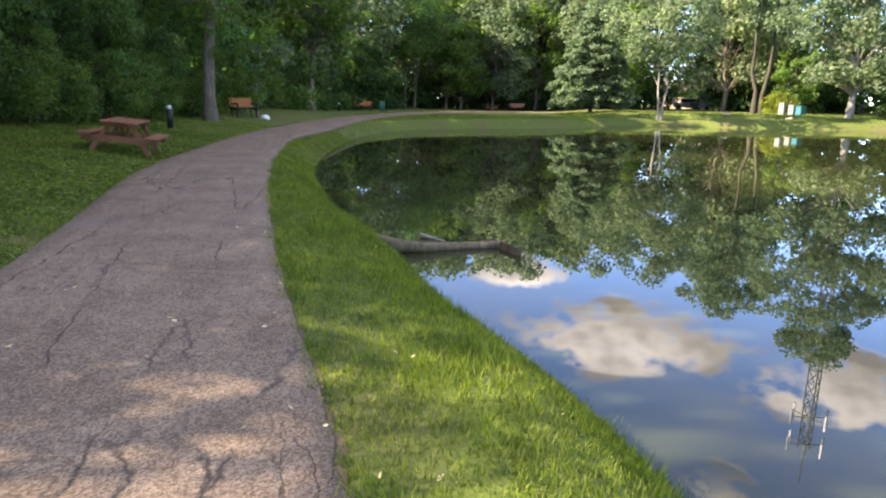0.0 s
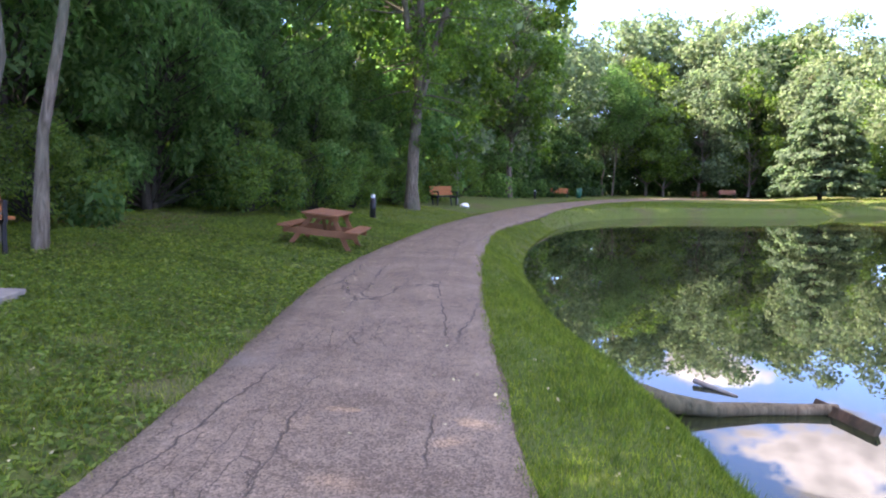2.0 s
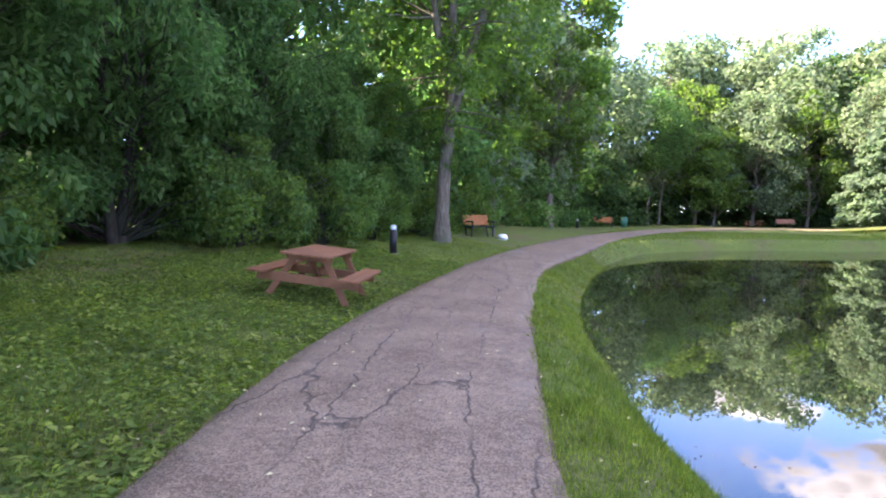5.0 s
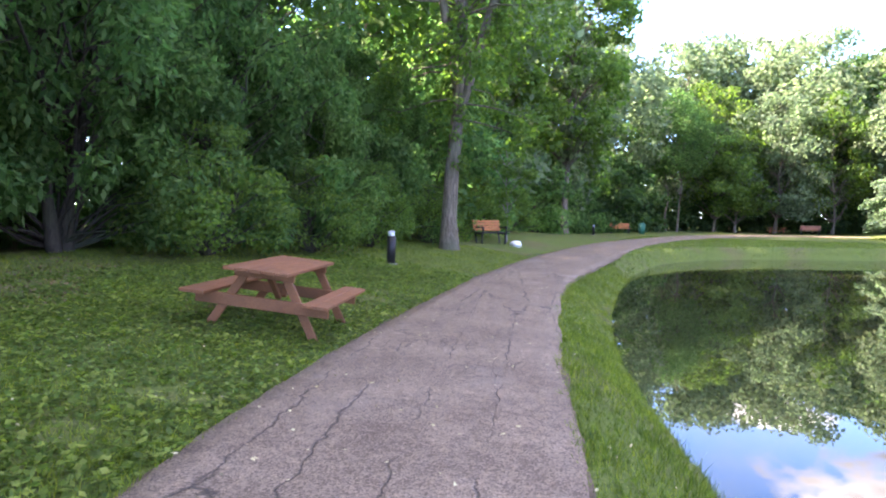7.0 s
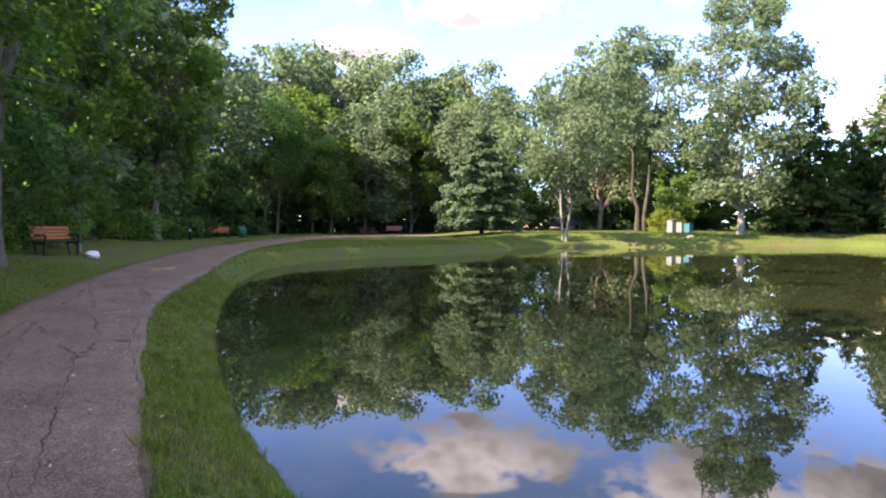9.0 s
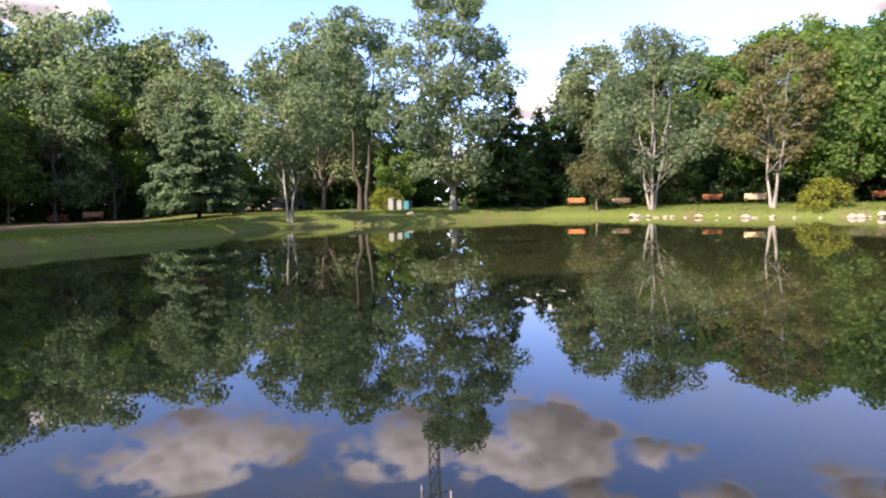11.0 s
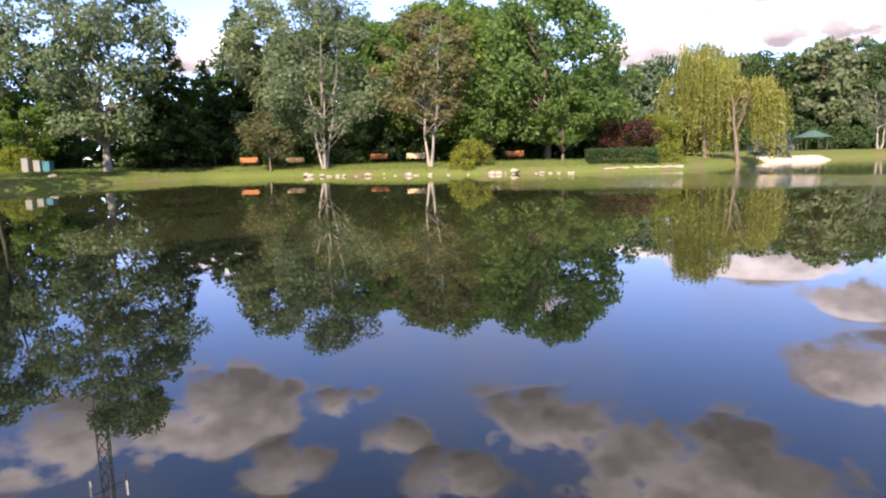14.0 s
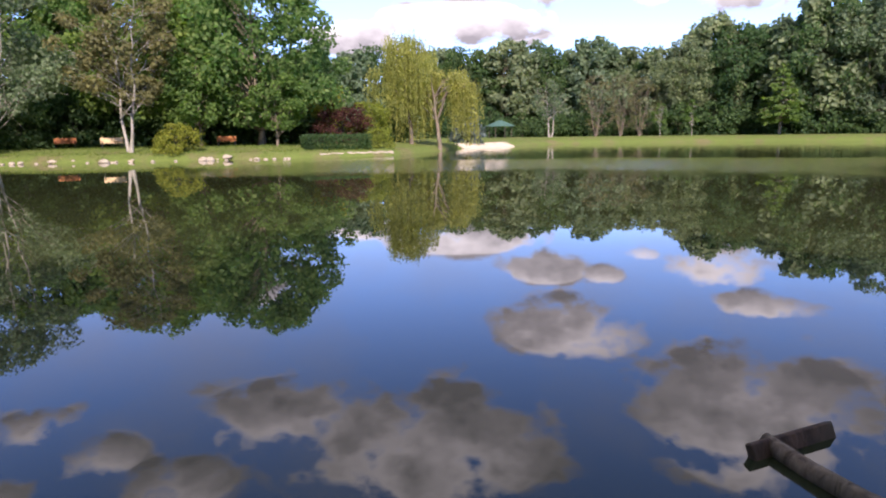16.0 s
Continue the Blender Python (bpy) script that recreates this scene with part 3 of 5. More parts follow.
def shore_distance(x, y):
    """Distance from the waterline, positive on land."""
    x, y = np.asarray(x, float), np.asarray(y, float)
    a, b = SHORE_XY, np.roll(SHORE_XY, -1, 0)
    best, inside = np.full(x.shape, 1e9), np.zeros(x.shape, bool)
    for (x0, y0), (x1, y1) in zip(a, b):
        dx, dy = x1 - x0, y1 - y0
        t = np.clip(((x - x0) * dx + (y - y0) * dy) / (dx * dx + dy * dy), 0, 1)
        best = np.minimum(best, np.hypot(x - x0 - t * dx, y - y0 - t * dy))
        if y0 != y1:
            inside ^= ((y0 > y) != (y1 > y)) & (x < dx * (y - y0) / dy + x0)
    return np.where(inside, -best, best)


_L = smooth_line(LEFT_EDGE, 400)
_R = smooth_line(RIGHT_EDGE, 400)
_Ly = np.maximum.accumulate(_L[:, 1][:270])


def ground_z(x, y):
    x, y = np.asarray(x, float), np.asarray(y, float)
    s = shore_distance(x, y)
    k = np.clip(s / 1.05, 0, 1)
    z = np.where(s > 0, WATER_Z + (-WATER_Z - 0.01) * (1 - (1 - k) ** 2.0), WATER_Z - np.minimum(1.3, 0.5 * -s))
    left = np.interp(y, _Ly, _L[:270, 0]) - x
    fade = np.clip((62 - y) / 18, 0, 1) * np.clip((y + 30) / 20, 0, 1)
    z = z + (0.15 * np.clip(left - 0.2, 0, 1.6) + 0.09 * np.clip(left - 1.8, 0, 4.0)) * fade * (s > 0)
    q = np.clip((s - 1.0) / 5.0, 0, 1)
    z = z + 0.4 * q * q * (3 - 2 * q) * np.clip((x - 8) / 6, 0, 1)
    bumps = 0.025 * np.sin(x * 1.7 + np.sin(y * 1.3)) * np.cos(y * 1.45 + 0.6 * x) * np.clip(s, 0, 1) * np.clip(left * 0.6, -0.4, 1)
    return z + bumps


def gz(x, y):
    return float(ground_z(np.array([x]), np.array([y]))[0])


def grow(a, b, step, rate):
    out, v = [], a
    sign = 1 if b > a else -1
    while (b - v) * sign > 0:
        out.append(v)
        v += step * sign
        step *= rate
    return out + [b]


gx = np.array(sorted(set(np.round(np.concatenate([grow(-60, -1800, 6, 1.35), np.arange(-60, -16, 2.5), np.arange(-16, 4, 0.28), np.arange(4, 72, 0.9),
                                                  np.arange(72, 132, 2.0), grow(132, 1800, 6, 1.35)]), 3))))
gy = np.array(sorted(set(np.round(np.concatenate([grow(-80, -1800, 6, 1.35), np.arange(-80, -8, 2.5), np.arange(-8, 30, 0.32), np.arange(30, 84, 0.7),
                                                  np.arange(84, 140, 3), grow(140, 1800, 6, 1.35)]), 3))))
GX, GY = np.meshgrid(gx, gy)
GZ = ground_z(GX.ravel(), GY.ravel())
ii, jj = np.meshgrid(np.arange(len(gy) - 1), np.arange(len(gx) - 1), indexing="ij")
q0 = (ii * len(gx) + jj).ravel()
ground = new("ground", mesh_from("ground", np.stack([GX.ravel(), GY.ravel(), GZ], 1), np.stack([q0, q0 + 1, q0 + 1 + len(gx), q0 + len(gx)], 1), GROUND_M, True))
tagged(ground, "mown green lawn sloping down to the pond", "grass", kind="structure")

# pond surface
pond_v = [(-12, -80, WATER_Z), (125, -80, WATER_Z), (125, 68, WATER_Z), (-12, 68, WATER_Z)]
pond = new("water", mesh_from("water", pond_v, [(0, 1, 2, 3)], WATER))
tagged(pond, "still dark pond water mirroring trees and clouds", "water", kind="structure")


# asphalt walk with ragged edges and a slight crown
def build_path():
    n, cols = 620, 11
    L, R = smooth_line(LEFT_EDGE, n), smooth_line(RIGHT_EDGE, n)
    rng = np.random.default_rng(5)
    def rag(k):
        r = rng.normal(size=n)
        return np.convolve(r, np.ones(5) / 5, "same") * 0.035 + np.convolve(rng.normal(size=n), np.ones(25) / 25, "same") * 0.09
    d = (R - L) / np.linalg.norm(R - L, axis=1)[:, None]
    L, R = L + d * rag(0)[:, None], R + d * rag(1)[:, None]
    t = np.linspace(0, 1, cols)
    V = []
    for i in range(n):
        row = L[i] + (R[i] - L[i]) * t[:, None]
        z = ground_z(row[:, 0], row[:, 1])
        z = np.maximum(z, -0.02) * 0.2 + 0.018 + 0.022 * np.sin(math.pi * t)
        lo = np.array([[*(L[i] - d[i] * 0.03), z[0] - 0.09]])
        hi = np.array([[*(R[i] + d[i] * 0.03), z[-1] - 0.09]])
        V.append(np.concatenate([lo, np.c_[row, z], hi]))
    c = cols + 2
    i, j = np.meshgrid(np.arange(n - 1), np.arange(c - 1), indexing="ij")
    a = (i * c + j).ravel()
    return mesh_from("path", np.concatenate(V), np.stack([a, a + 1, a + 1 + c, a + c], 1), ASPHALT, True)


path = new("path", build_path())
tagged(path, "worn grey-pink asphalt footpath with branching cracks", "footpath", kind="structure")


# trodden soil along the path's edges
def build_edge(points, side, seed):
    n = 620
    E = smooth_line(points, n)
    d = np.gradient(E, axis=0)
    d /= np.linalg.norm(d, axis=1)[:, None]
    nrm = np.stack([-d[:, 1], d[:, 0]], 1) * side
    rng = np.random.default_rng(seed)
    w = 0.01 + 0.02 * np.abs(np.convolve(rng.normal(size=n), np.ones(4) / 2, "same"))
    A, B = E - nrm * 0.12, E + nrm * w[:, None]
    za, zb = np.full(n, 0.004), np.maximum(ground_z(B[:, 0], B[:, 1]), -0.1) + 0.008
    zm = np.maximum(ground_z(E[:, 0], E[:, 1]), -0.05) + 0.016
    V = np.concatenate([np.c_[A, za], np.c_[E, zm], np.c_[B, zb]])
    i = np.arange(n - 1)
    F = np.concatenate([np.stack([i, i + 1, i + 1 + n, i + n], 1), np.stack([i + n, i + 1 + n, i + 1 + 2 * n, i + 2 * n], 1)])
    return mesh_from("path_edge", V, F, SOIL, True)


for pts, side, seed in ((LEFT_EDGE, 1, 3), (RIGHT_EDGE, -1, 4)):
    tagged(new("path_edge", build_edge(pts, side, seed)), "strip of bare brown soil along the path", "soil", kind="structure")


def place(key, make, x, y, scale=1.0, turn=0.0, tilt=0.0, sx=1.0):
    """The first one of a kind is built; the others are copies of it."""
    m = pose(x, y, gz(x, y), tilt, 0, turn) @ Matrix.Diagonal((scale * sx, scale * sx, scale, 1))
    if key not in PROTO:
        PROTO[key] = make()
        PROTO[key].matrix_basis = m
        return PROTO[key]
    proto = PROTO[key]
    keep = proto.matrix_basis.copy()
    proto.matrix_basis = Matrix()
    ob = copy_thing(proto, m)
    proto.matrix_basis = keep
    return ob


# ---- trees and shrubs ----
def shrub_a(): return broadleaf(11, "woodland_shrub", "dense green woodland shrub with drooping leafy sprays", LEAF_WOOD, BARK_DARK, 6.2, 2.7, 0.02, 84, 19000, 0.17, 4, 0.05, "bush", 0.1, 0.2, 0.5, "shrub", 0.0, 0.9, 0.42)
def shrub_b(): return broadleaf(12, "woodland_shrub", "tall dark green woodland shrub at the lawn's edge", LEAF_WOOD, BARK_DARK, 7.6, 2.9, 0.02, 88, 20000, 0.19, 3, 0.06, "bush", 0.1, 0.19, 0.5, "shrub", 0.0, 0.9, 0.4)
def shrub_c(): return broadleaf(13, "woodland_shrub", "broad light green honeysuckle-like shrub", LEAF_BRIGHT, BARK_DARK, 3.2, 1.9, 0.02, 60, 8000, 0.105, 5, 0.03, "bush", 0.1, 0.27, 0.4, "shrub")
def wood_a(): return broadleaf(21, "woodland_tree", "tall woodland tree with a dark green crown", LEAF_WOOD, BARK, 17, 4.8, 0.2, 70, 7500, 0.36, 1, 0.2, "round", 0.03, 0.34)
# lighter leaves than wood_a, so sunlit highlights sit in the colour
def wood_e(): return broadleaf(29, "woodland_tree", "woodland tree with sunlight put into its yellow-green leaf colour", LEAF_BRIGHT, BARK, 18, 4.9, 0.12, 70, 7500, 0.37, 1, 0.2, "round", 0.03, 0.32)
def wood_b(): return broadleaf(22, "woodland_tree", "tall narrow woodland tree with layered foliage", LEAF_WOOD, BARK_DARK, 19, 4.4, 0.14, 70, 7500, 0.38, 1, 0.2, "tall", 0.04, 0.36)
# haze over the back woods comes from this crown's paler leaf colour
def wood_c(): return broadleaf(23, "woodland_tree", "tall woodland tree, distance haze put into its grey-green leaf colour", LEAF_GREY_HAZE, BARK, 19, 5.4, 0.1, 100, 10000, 0.44, 1, 0.22, "round", 0.03, 0.33)
def wood_d(): return broadleaf(24, "woodland_tree", "dark broad woodland tree behind the lawn", LEAF_DARK, BARK_DARK, 17, 5.8, 0.05, 90, 8500, 0.48, 1, 0.22, "round", 0.03, 0.33)
def edge_tree(): return broadleaf(25, "woodland_tree", "slim grey-barked tree standing at the wood's edge", LEAF_WOOD, BARK, 14, 3.8, 0.4, 60, 11000, 0.2, 1, 0.115, "round", 0.03, 0.34)
def fork_tree():
    """One stout stem that parts into an upright and a leaning limb, with vine on it."""
    rng = np.random.default_rng(26)
    lines = [(np.array([[0, 0, -0.4], [0, 0, 0.1], [-0.02, 0, 1.0], [0.05, 0, 2.6], [0.22, 0.05, 4.6], [0.3, 0.05, 7.5], [0.15, 0, 11.0], [0.3, 0.1, 15.0]]), np.array([0.46, 0.34, 0.25, 0.23, 0.21, 0.18, 0.13, 0.05])),
             (np.array([[0.18, 0.05, 4.2], [0.75, 0.0, 6.2], [1.5, -0.1, 8.6], [2.1, 0.0, 11.2], [2.5, 0.1, 13.8]]), np.array([0.19, 0.17, 0.14, 0.1, 0.04])),
             (np.array([[0.2, 0.05, 5.0], [-0.35, 0.2, 8.0], [-0.6, 0.2, 11.5]]), np.array([0.17, 0.14, 0.04])),
             (np.array([[1.5, -0.1, 8.6], [2.6, -0.2, 9.0], [3.8, -0.3, 8.7], [4.8, -0.3, 8.0]]), np.array([0.1, 0.07, 0.04, 0.015]))]
    cs, rs = [], []
    for k in range(50):
        line = lines[rng.integers(0, 3)][0]
        p = line[rng.integers(len(line) // 2, len(line))]
        c = p + rng.normal(size=3) * np.array([2.7, 2.7, 1.8]) + np.array([0, 0, 1.2])
        if c[2] > 6.2:
            cs.append(c)
            rs.append(rng.uniform(0.6, 1.25))
            lines.append(limb(rng, p, c, 0.05, 0.01, 0.05, 4))
    for k in range(14):
        a, far = rng.uniform(0, 2 * math.pi), rng.uniform(1.6, 2.8)
        c = np.array([far * math.cos(a), far * math.sin(a), rng.uniform(3.2, 7.5)])
        cs.append(c)
        rs.append(rng.uniform(0.5, 0.85))
        lines.append(limb(rng, (0.15, 0, c[2] + 0.6), c, 0.04, 0.01, 0.05, 4))
    lv, lf = clump_leaves(rng, cs, rs, 16000, 0.17, 0.8, 0.5)
    # sunlight on crown and vine is put into the brighter leaf colour
    root = finish_tree("forked_tree", lines, lv, lf, BARK, LEAF_BRIGHT, "large forked tree with a leaning limb and climbing vine", "tree", 10)
    vc = [(0.2 + rng.normal() * 0.25, rng.normal() * 0.25, z) for z in np.linspace(2.8, 10.5, 26)] + [(0.9 + 0.23 * k, rng.normal() * 0.2, 6.2 + k * 0.65) for k in range(8)]
    vv, vf = clump_leaves(rng, np.array(vc), np.full(len(vc), 0.38), 3800, 0.13)
    child("vine", mesh_from("vine", vv, vf, LEAF_BRIGHT), root, "climbing vine, its backlight put into bright leaves")
    return root
def overhang_tree(): return broadleaf(54, "overhanging_tree", "leaning woodland tree with long drooping leafy sprays", LEAF_WOOD, BARK_DARK, 11.5, 4.0, 0.22, 84, 16000, 0.2, 2, 0.11, "round", 0.08, 0.17, 0.4, "tree", 0.0, 1.3, 0.36)
def tall_tree(): return broadleaf(55, "tall_ash_tree", "very tall open-crowned tree with a pale trunk at the bend", LEAF_BRIGHT, BARK, 25, 5.6, 0.2, 120, 15000, 0.34, 1, 0.24, "tall", 0.01, 0.2)
def far_wood(): return broadleaf(56, "woodland_tree", "dense tree in the woods beyond the beach, haze put into its grey-green leaves", LEAF_GREY_HAZE, BARK, 17, 5.2, 0.02, 110, 9000, 0.75, 1, 0.2, "round", 0.02, 0.3)
def bank_bush(): return broadleaf(27, "evergreen_shrub", "dark rounded evergreen shrub", LEAF_DARK, BARK_DARK, 6.5, 3.2, 0.01, 60, 4500, 0.36, 3, 0.05, "bush", 0.05, 0.36, 0.2, "shrub")
def sapling(): return broadleaf(28, "sapling", "young tree with a thin pale stem", LEAF_BRIGHT, BARK_PALE, 4.2, 0.9, 0.35, 24, 2200, 0.11, 1, 0.035, "round", 0.02, 0.34)
def poplar(): return broadleaf(31, "poplar_tree", "tall sunlit poplar with an open crown and pale trunk", LEAF_GREY_HAZE, BARK_PALE, 23.0, 6.2, 0.1, 140, 19000, 0.36, 1, 0.3, "tall", 0.01, 0.26)
def twin(): return broadleaf(32, "twin_trunk_tree", "airy grey-green tree with two slender trunks at the water", LEAF_GREY_HAZE, BARK_PALE, 14.5, 4.6, 0.34, 60, 7500, 0.34, 2, 0.11, "round", 0.09, 0.33)
def vine_tree(): return broadleaf(33, "vine_clad_tree", "tall bare-limbed tree wrapped in climbing vine", LEAF_GREY_HAZE, BARK_DARK, 23, 4.8, 0.38, 55, 7000, 0.42, 2, 0.28, "tall", 0.08, 0.33)
def pyramid(): return needle_tree(34, "pyramidal_tree", "sunlit pyramidal tree with tiers of drooping branches", LEAF_GREY_HAZE, 12.6, 5.0, 26, 22000, 0.34, 0.08)
def dark_fir(): return needle_tree(35, "fir_tree", "broad dark blue-green conifer", LEAF_DARK, 14.5, 5.4, 28, 9000, 0.55, 0.02)
def spruce(): return needle_tree(36, "blue_spruce", "small pale blue spruce near the beach", LEAF_BLUE, 5.4, 2.2, 16, 4200, 0.26, 0.04)
def far_pine(): return needle_tree(37, "pine_tree", "bright green tiered pine on the far bank", LEAF_BRIGHT, 9.5, 3.4, 13, 3800, 0.42, 0.2, BARK, 0.2)
def birch(): return broadleaf(41, "birch_clump", "clump of white birch stems with sparse rusty-green leaves", LEAF_GREY_HAZE, BARK_PALE, 17, 5.0, 0.16, 70, 12000, 0.32, 4, 0.125, "round", 0.12, 0.34, 0.2, "tree", 1.0)
def birch_thin(): return broadleaf(42, "birch_tree", "leaning two-stemmed pale birch, half bare", LEAF_RUST, BARK_PALE, 14.5, 4.6, 0.26, 60, 5600, 0.32, 2, 0.14, "round", 0.14, 0.22, 0.2, "tree", 1.0)
def maple(): return broadleaf(43, "maple_tree", "large round bright green maple", LEAF_BRIGHT, BARK, 17.6, 7.6, 0.1, 130, 21000, 0.46, 1, 0.34, "round", 0.02, 0.26)
def ash(): return broadleaf(44, "ash_tree", "large spreading dark green tree on the far shore", LEAF_WOOD, BARK, 17.8, 7.6, 0.12, 130, 21000, 0.46, 1, 0.36, "round", 0.02, 0.26)
def small_maple(): return broadleaf(45, "small_maple", "small bright green maple with low branches", LEAF_BRIGHT, BARK, 9.0, 3.0, 0.16, 46, 4200, 0.34, 1, 0.14, "round", 0.03, 0.3)
def gold_bush(): return broadleaf(46, "golden_shrub", "rounded yellow-green shrub on the bank", LEAF_YELLOW, BARK_DARK, 2.4, 2.0, 0.02, 40, 3200, 0.16, 4, 0.04, "bush", 0.05, 0.32, 0.3, "shrub")
def rust_tree(): return broadleaf(47, "small_tree", "small tree turning rusty yellow", LEAF_RUST, BARK, 5.6, 2.6, 0.22, 40, 3000, 0.24, 1, 0.1, "round", 0.05, 0.32)
def red_shrub(): return broadleaf(48, "purple_leaf_shrub", "dark red purple-leaved shrub", LEAF_RED, BARK_DARK, 4.6, 2.9, 0.03, 44, 3800, 0.22, 4, 0.05, "bush", 0.05, 0.3, 0.3, "shrub")
def yellow_tree(): return broadleaf(49, "small_tree", "light yellow-green ornamental tree", LEAF_YELLOW, BARK, 6.8, 3.0, 0.12, 46, 4200, 0.26, 1, 0.12, "round", 0.05, 0.3)
def snag(): return broadleaf(50, "bare_tree", "pale half-dead tree with bare branches", LEAF_GREY_HAZE, BARK_PALE, 9.5, 3.2, 0.3, 40, 1500, 0.3, 2, 0.15, "round", 0.08, 0.24, 0.2, "tree", 1.0)
def thicket(): return broadleaf(51, "bare_thicket", "thicket of grey bare stems", LEAF_RUST, BARK, 11, 3.6, 0.08, 60, 900, 0.25, 6, 0.08, "tall", 0.02, 0.2, 1.6, "shrub", 1.0)
def understory(): return broadleaf(52, "understory_shrub", "dark shade-grown shrub under the far trees", LEAF_DARK, BARK_DARK, 4.6, 3.0, 0.01, 40, 2600, 0.42, 3, 0.05, "bush", 0.05, 0.4, 0.2, "shrub")
def far_shrub(): return broadleaf(53, "woodland_shrub", "green woodland shrub beyond the bench", LEAF_WOOD, BARK_DARK, 7.0, 3.0, 0.01, 60, 6500, 0.26, 3, 0.05, "bush", 0.08, 0.34, 0.4, "shrub")
def willow_a(): return weeping(61, "weeping_willow", "yellow-green weeping willow over the water", 12.4, 3.8, 620)
def willow_b(): return weeping(62, "weeping_willow", "lower weeping willow with trailing strands", 9.4, 4.2, 560)


rnd = random.Random(4)
# shrub wall along the lawn
for i, (x, y) in enumerate([(-12.2, 2.5), (-12.4, 6.6), (-13.0, 10.6), (-13.6, 14.2), (-13.8, 18.0), (-13.5, 21.4), (-13.4, 24.9), (-14.0, 28.4), (-14.8, 32.6),
                            (-15.2, 37.0), (-15.8, 42.0), (-16.2, 47.5), (-16.4, 53.0), (-16.2, 59.0), (-16.0, 66.0)]):
    if y < 34:
        place("ab"[i % 2], shrub_a if i % 2 == 0 else shrub_b, x, y, rnd.uniform(0.88, 1.08), rnd.uniform(0, 360))
    else:
        place("fs", far_shrub, x, y, rnd.uniform(0.9, 1.15), rnd.uniform(0, 360))
for x, y, s in [(-11.3, 12.6, 0.7), (-11.8, 19.6, 0.85), (-11.6, 22.9, 0.75), (-12.0, 26.4, 0.8), (-12.2, 30.8, 0.7), (-13.0, 35.0, 0.9), (-13.4, 38.6, 0.9), (-14.0, 45.0, 0.9)]:
    place("c", shrub_c, x, y, s, rnd.uniform(0, 360))
# trees at the wood's edge and behind it
place("edge", edge_tree, -8.36, 10.28, 1.0, 141, 3.6, 0.78)
place("edge", edge_tree, -9.15, 10.25, 0.85, 200)
place("fork", fork_tree, -10.75, 29.3, 1.0, 24)
# the first two are out of view, added to shade the near path
for i, (x, y, s) in enumerate([(-14.6, 6.8, 0.95), (-16.6, 5.4, 1.05), (-17.5, 9.0, 1.05), (-16.6, 13.2, 0.95), (-17.8, 17.5, 1.0), (-16.8, 23.0, 0.95), (-17.0, 27.5, 1.05), (-16.5, 34.0, 1.0),
                               (-18.5, 40.0, 1.05), (-17.5, 46.5, 1.0), (-18.5, 53.0, 1.1), (-17.0, 60.0, 1.1), (-16.5, 68.0, 1.1)]):
    # deeper in, crowns alternate between sunlight and haze put into their leaf colour
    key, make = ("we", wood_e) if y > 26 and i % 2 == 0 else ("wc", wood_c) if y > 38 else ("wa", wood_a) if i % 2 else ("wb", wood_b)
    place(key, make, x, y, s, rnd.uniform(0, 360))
for i, (x, y) in enumerate([(-22, 4), (-23, 13), (-22.5, 22), (-23, 31), (-23, 41), (-23.5, 51), (-23, 61), (-23, 72)]):
    place("wd", wood_d, x, y, rnd.uniform(0.9, 1.05) * (0.6 if y > 28 else 1.0), rnd.uniform(0, 360))
place("tall", tall_tree, -13.6, 57.0, 1.0, 130)
place("tall", tall_tree, -17.5, 49.0, 0.92, 20)
# never in view: added to break up the sun on the path's start
place("edge", edge_tree, -12.8, 0.4, 0.75, 10)
for x, y, sc, turn in [(-13.0, 8.6, 1.0, 0), (-13.4, 13.4, 1.1, 120), (-13.6, 17.8, 1.0, 250), (-13.6, 22.2, 0.95, 60)]:
    place("over", overhang_tree, x, y, sc, turn)
place("sap", sapling, -11.2, 36.6, 1.0, 10)
for x, y, s in [(-17.0, 62.5, 1.0), (-12.8, 75.5, 1.15), (-16.8, 70.5, 1.2)]:
    place("eb", bank_bush, x, y, s, rnd.uniform(0, 360))
for x, y in [(-17.5, 3), (-18, 9), (-18, 15), (-18, 21), (-18.5, 27), (-18.5, 33)]:
    place("fs", far_shrub, x, y, rnd.uniform(0.95, 1.2), rnd.uniform(0, 360))
for x, y in [(-13, 78), (-12, 88), (-8, 91), (-3, 92), (2, 92), (7, 93), (12, 92), (17, 91), (21, 93), (-17, 84), (35, 94), (40, 90), (45, 92), (46.68, 75.04), (50.96, 71.45), (51.17, 65.74), (54.65, 63.52), (56.49, 59.83), (58.11, 56.08),
             (59.49, 52.30), (59.78, 48.00), (62.47, 45.14), (62.29, 40.88), (66.51, 38.52), (67.81, 34.87), (72.41, 33.50), (55.28, 80.94), (63.25, 73.38), (69.31, 66.16), (75.37, 57.00), (80.28, 47.17)]:
    place("un", understory, x, y, rnd.uniform(0.85, 1.25), rnd.uniform(0, 360))
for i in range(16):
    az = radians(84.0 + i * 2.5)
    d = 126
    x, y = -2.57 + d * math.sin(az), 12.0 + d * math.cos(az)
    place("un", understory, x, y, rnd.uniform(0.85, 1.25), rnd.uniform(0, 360))
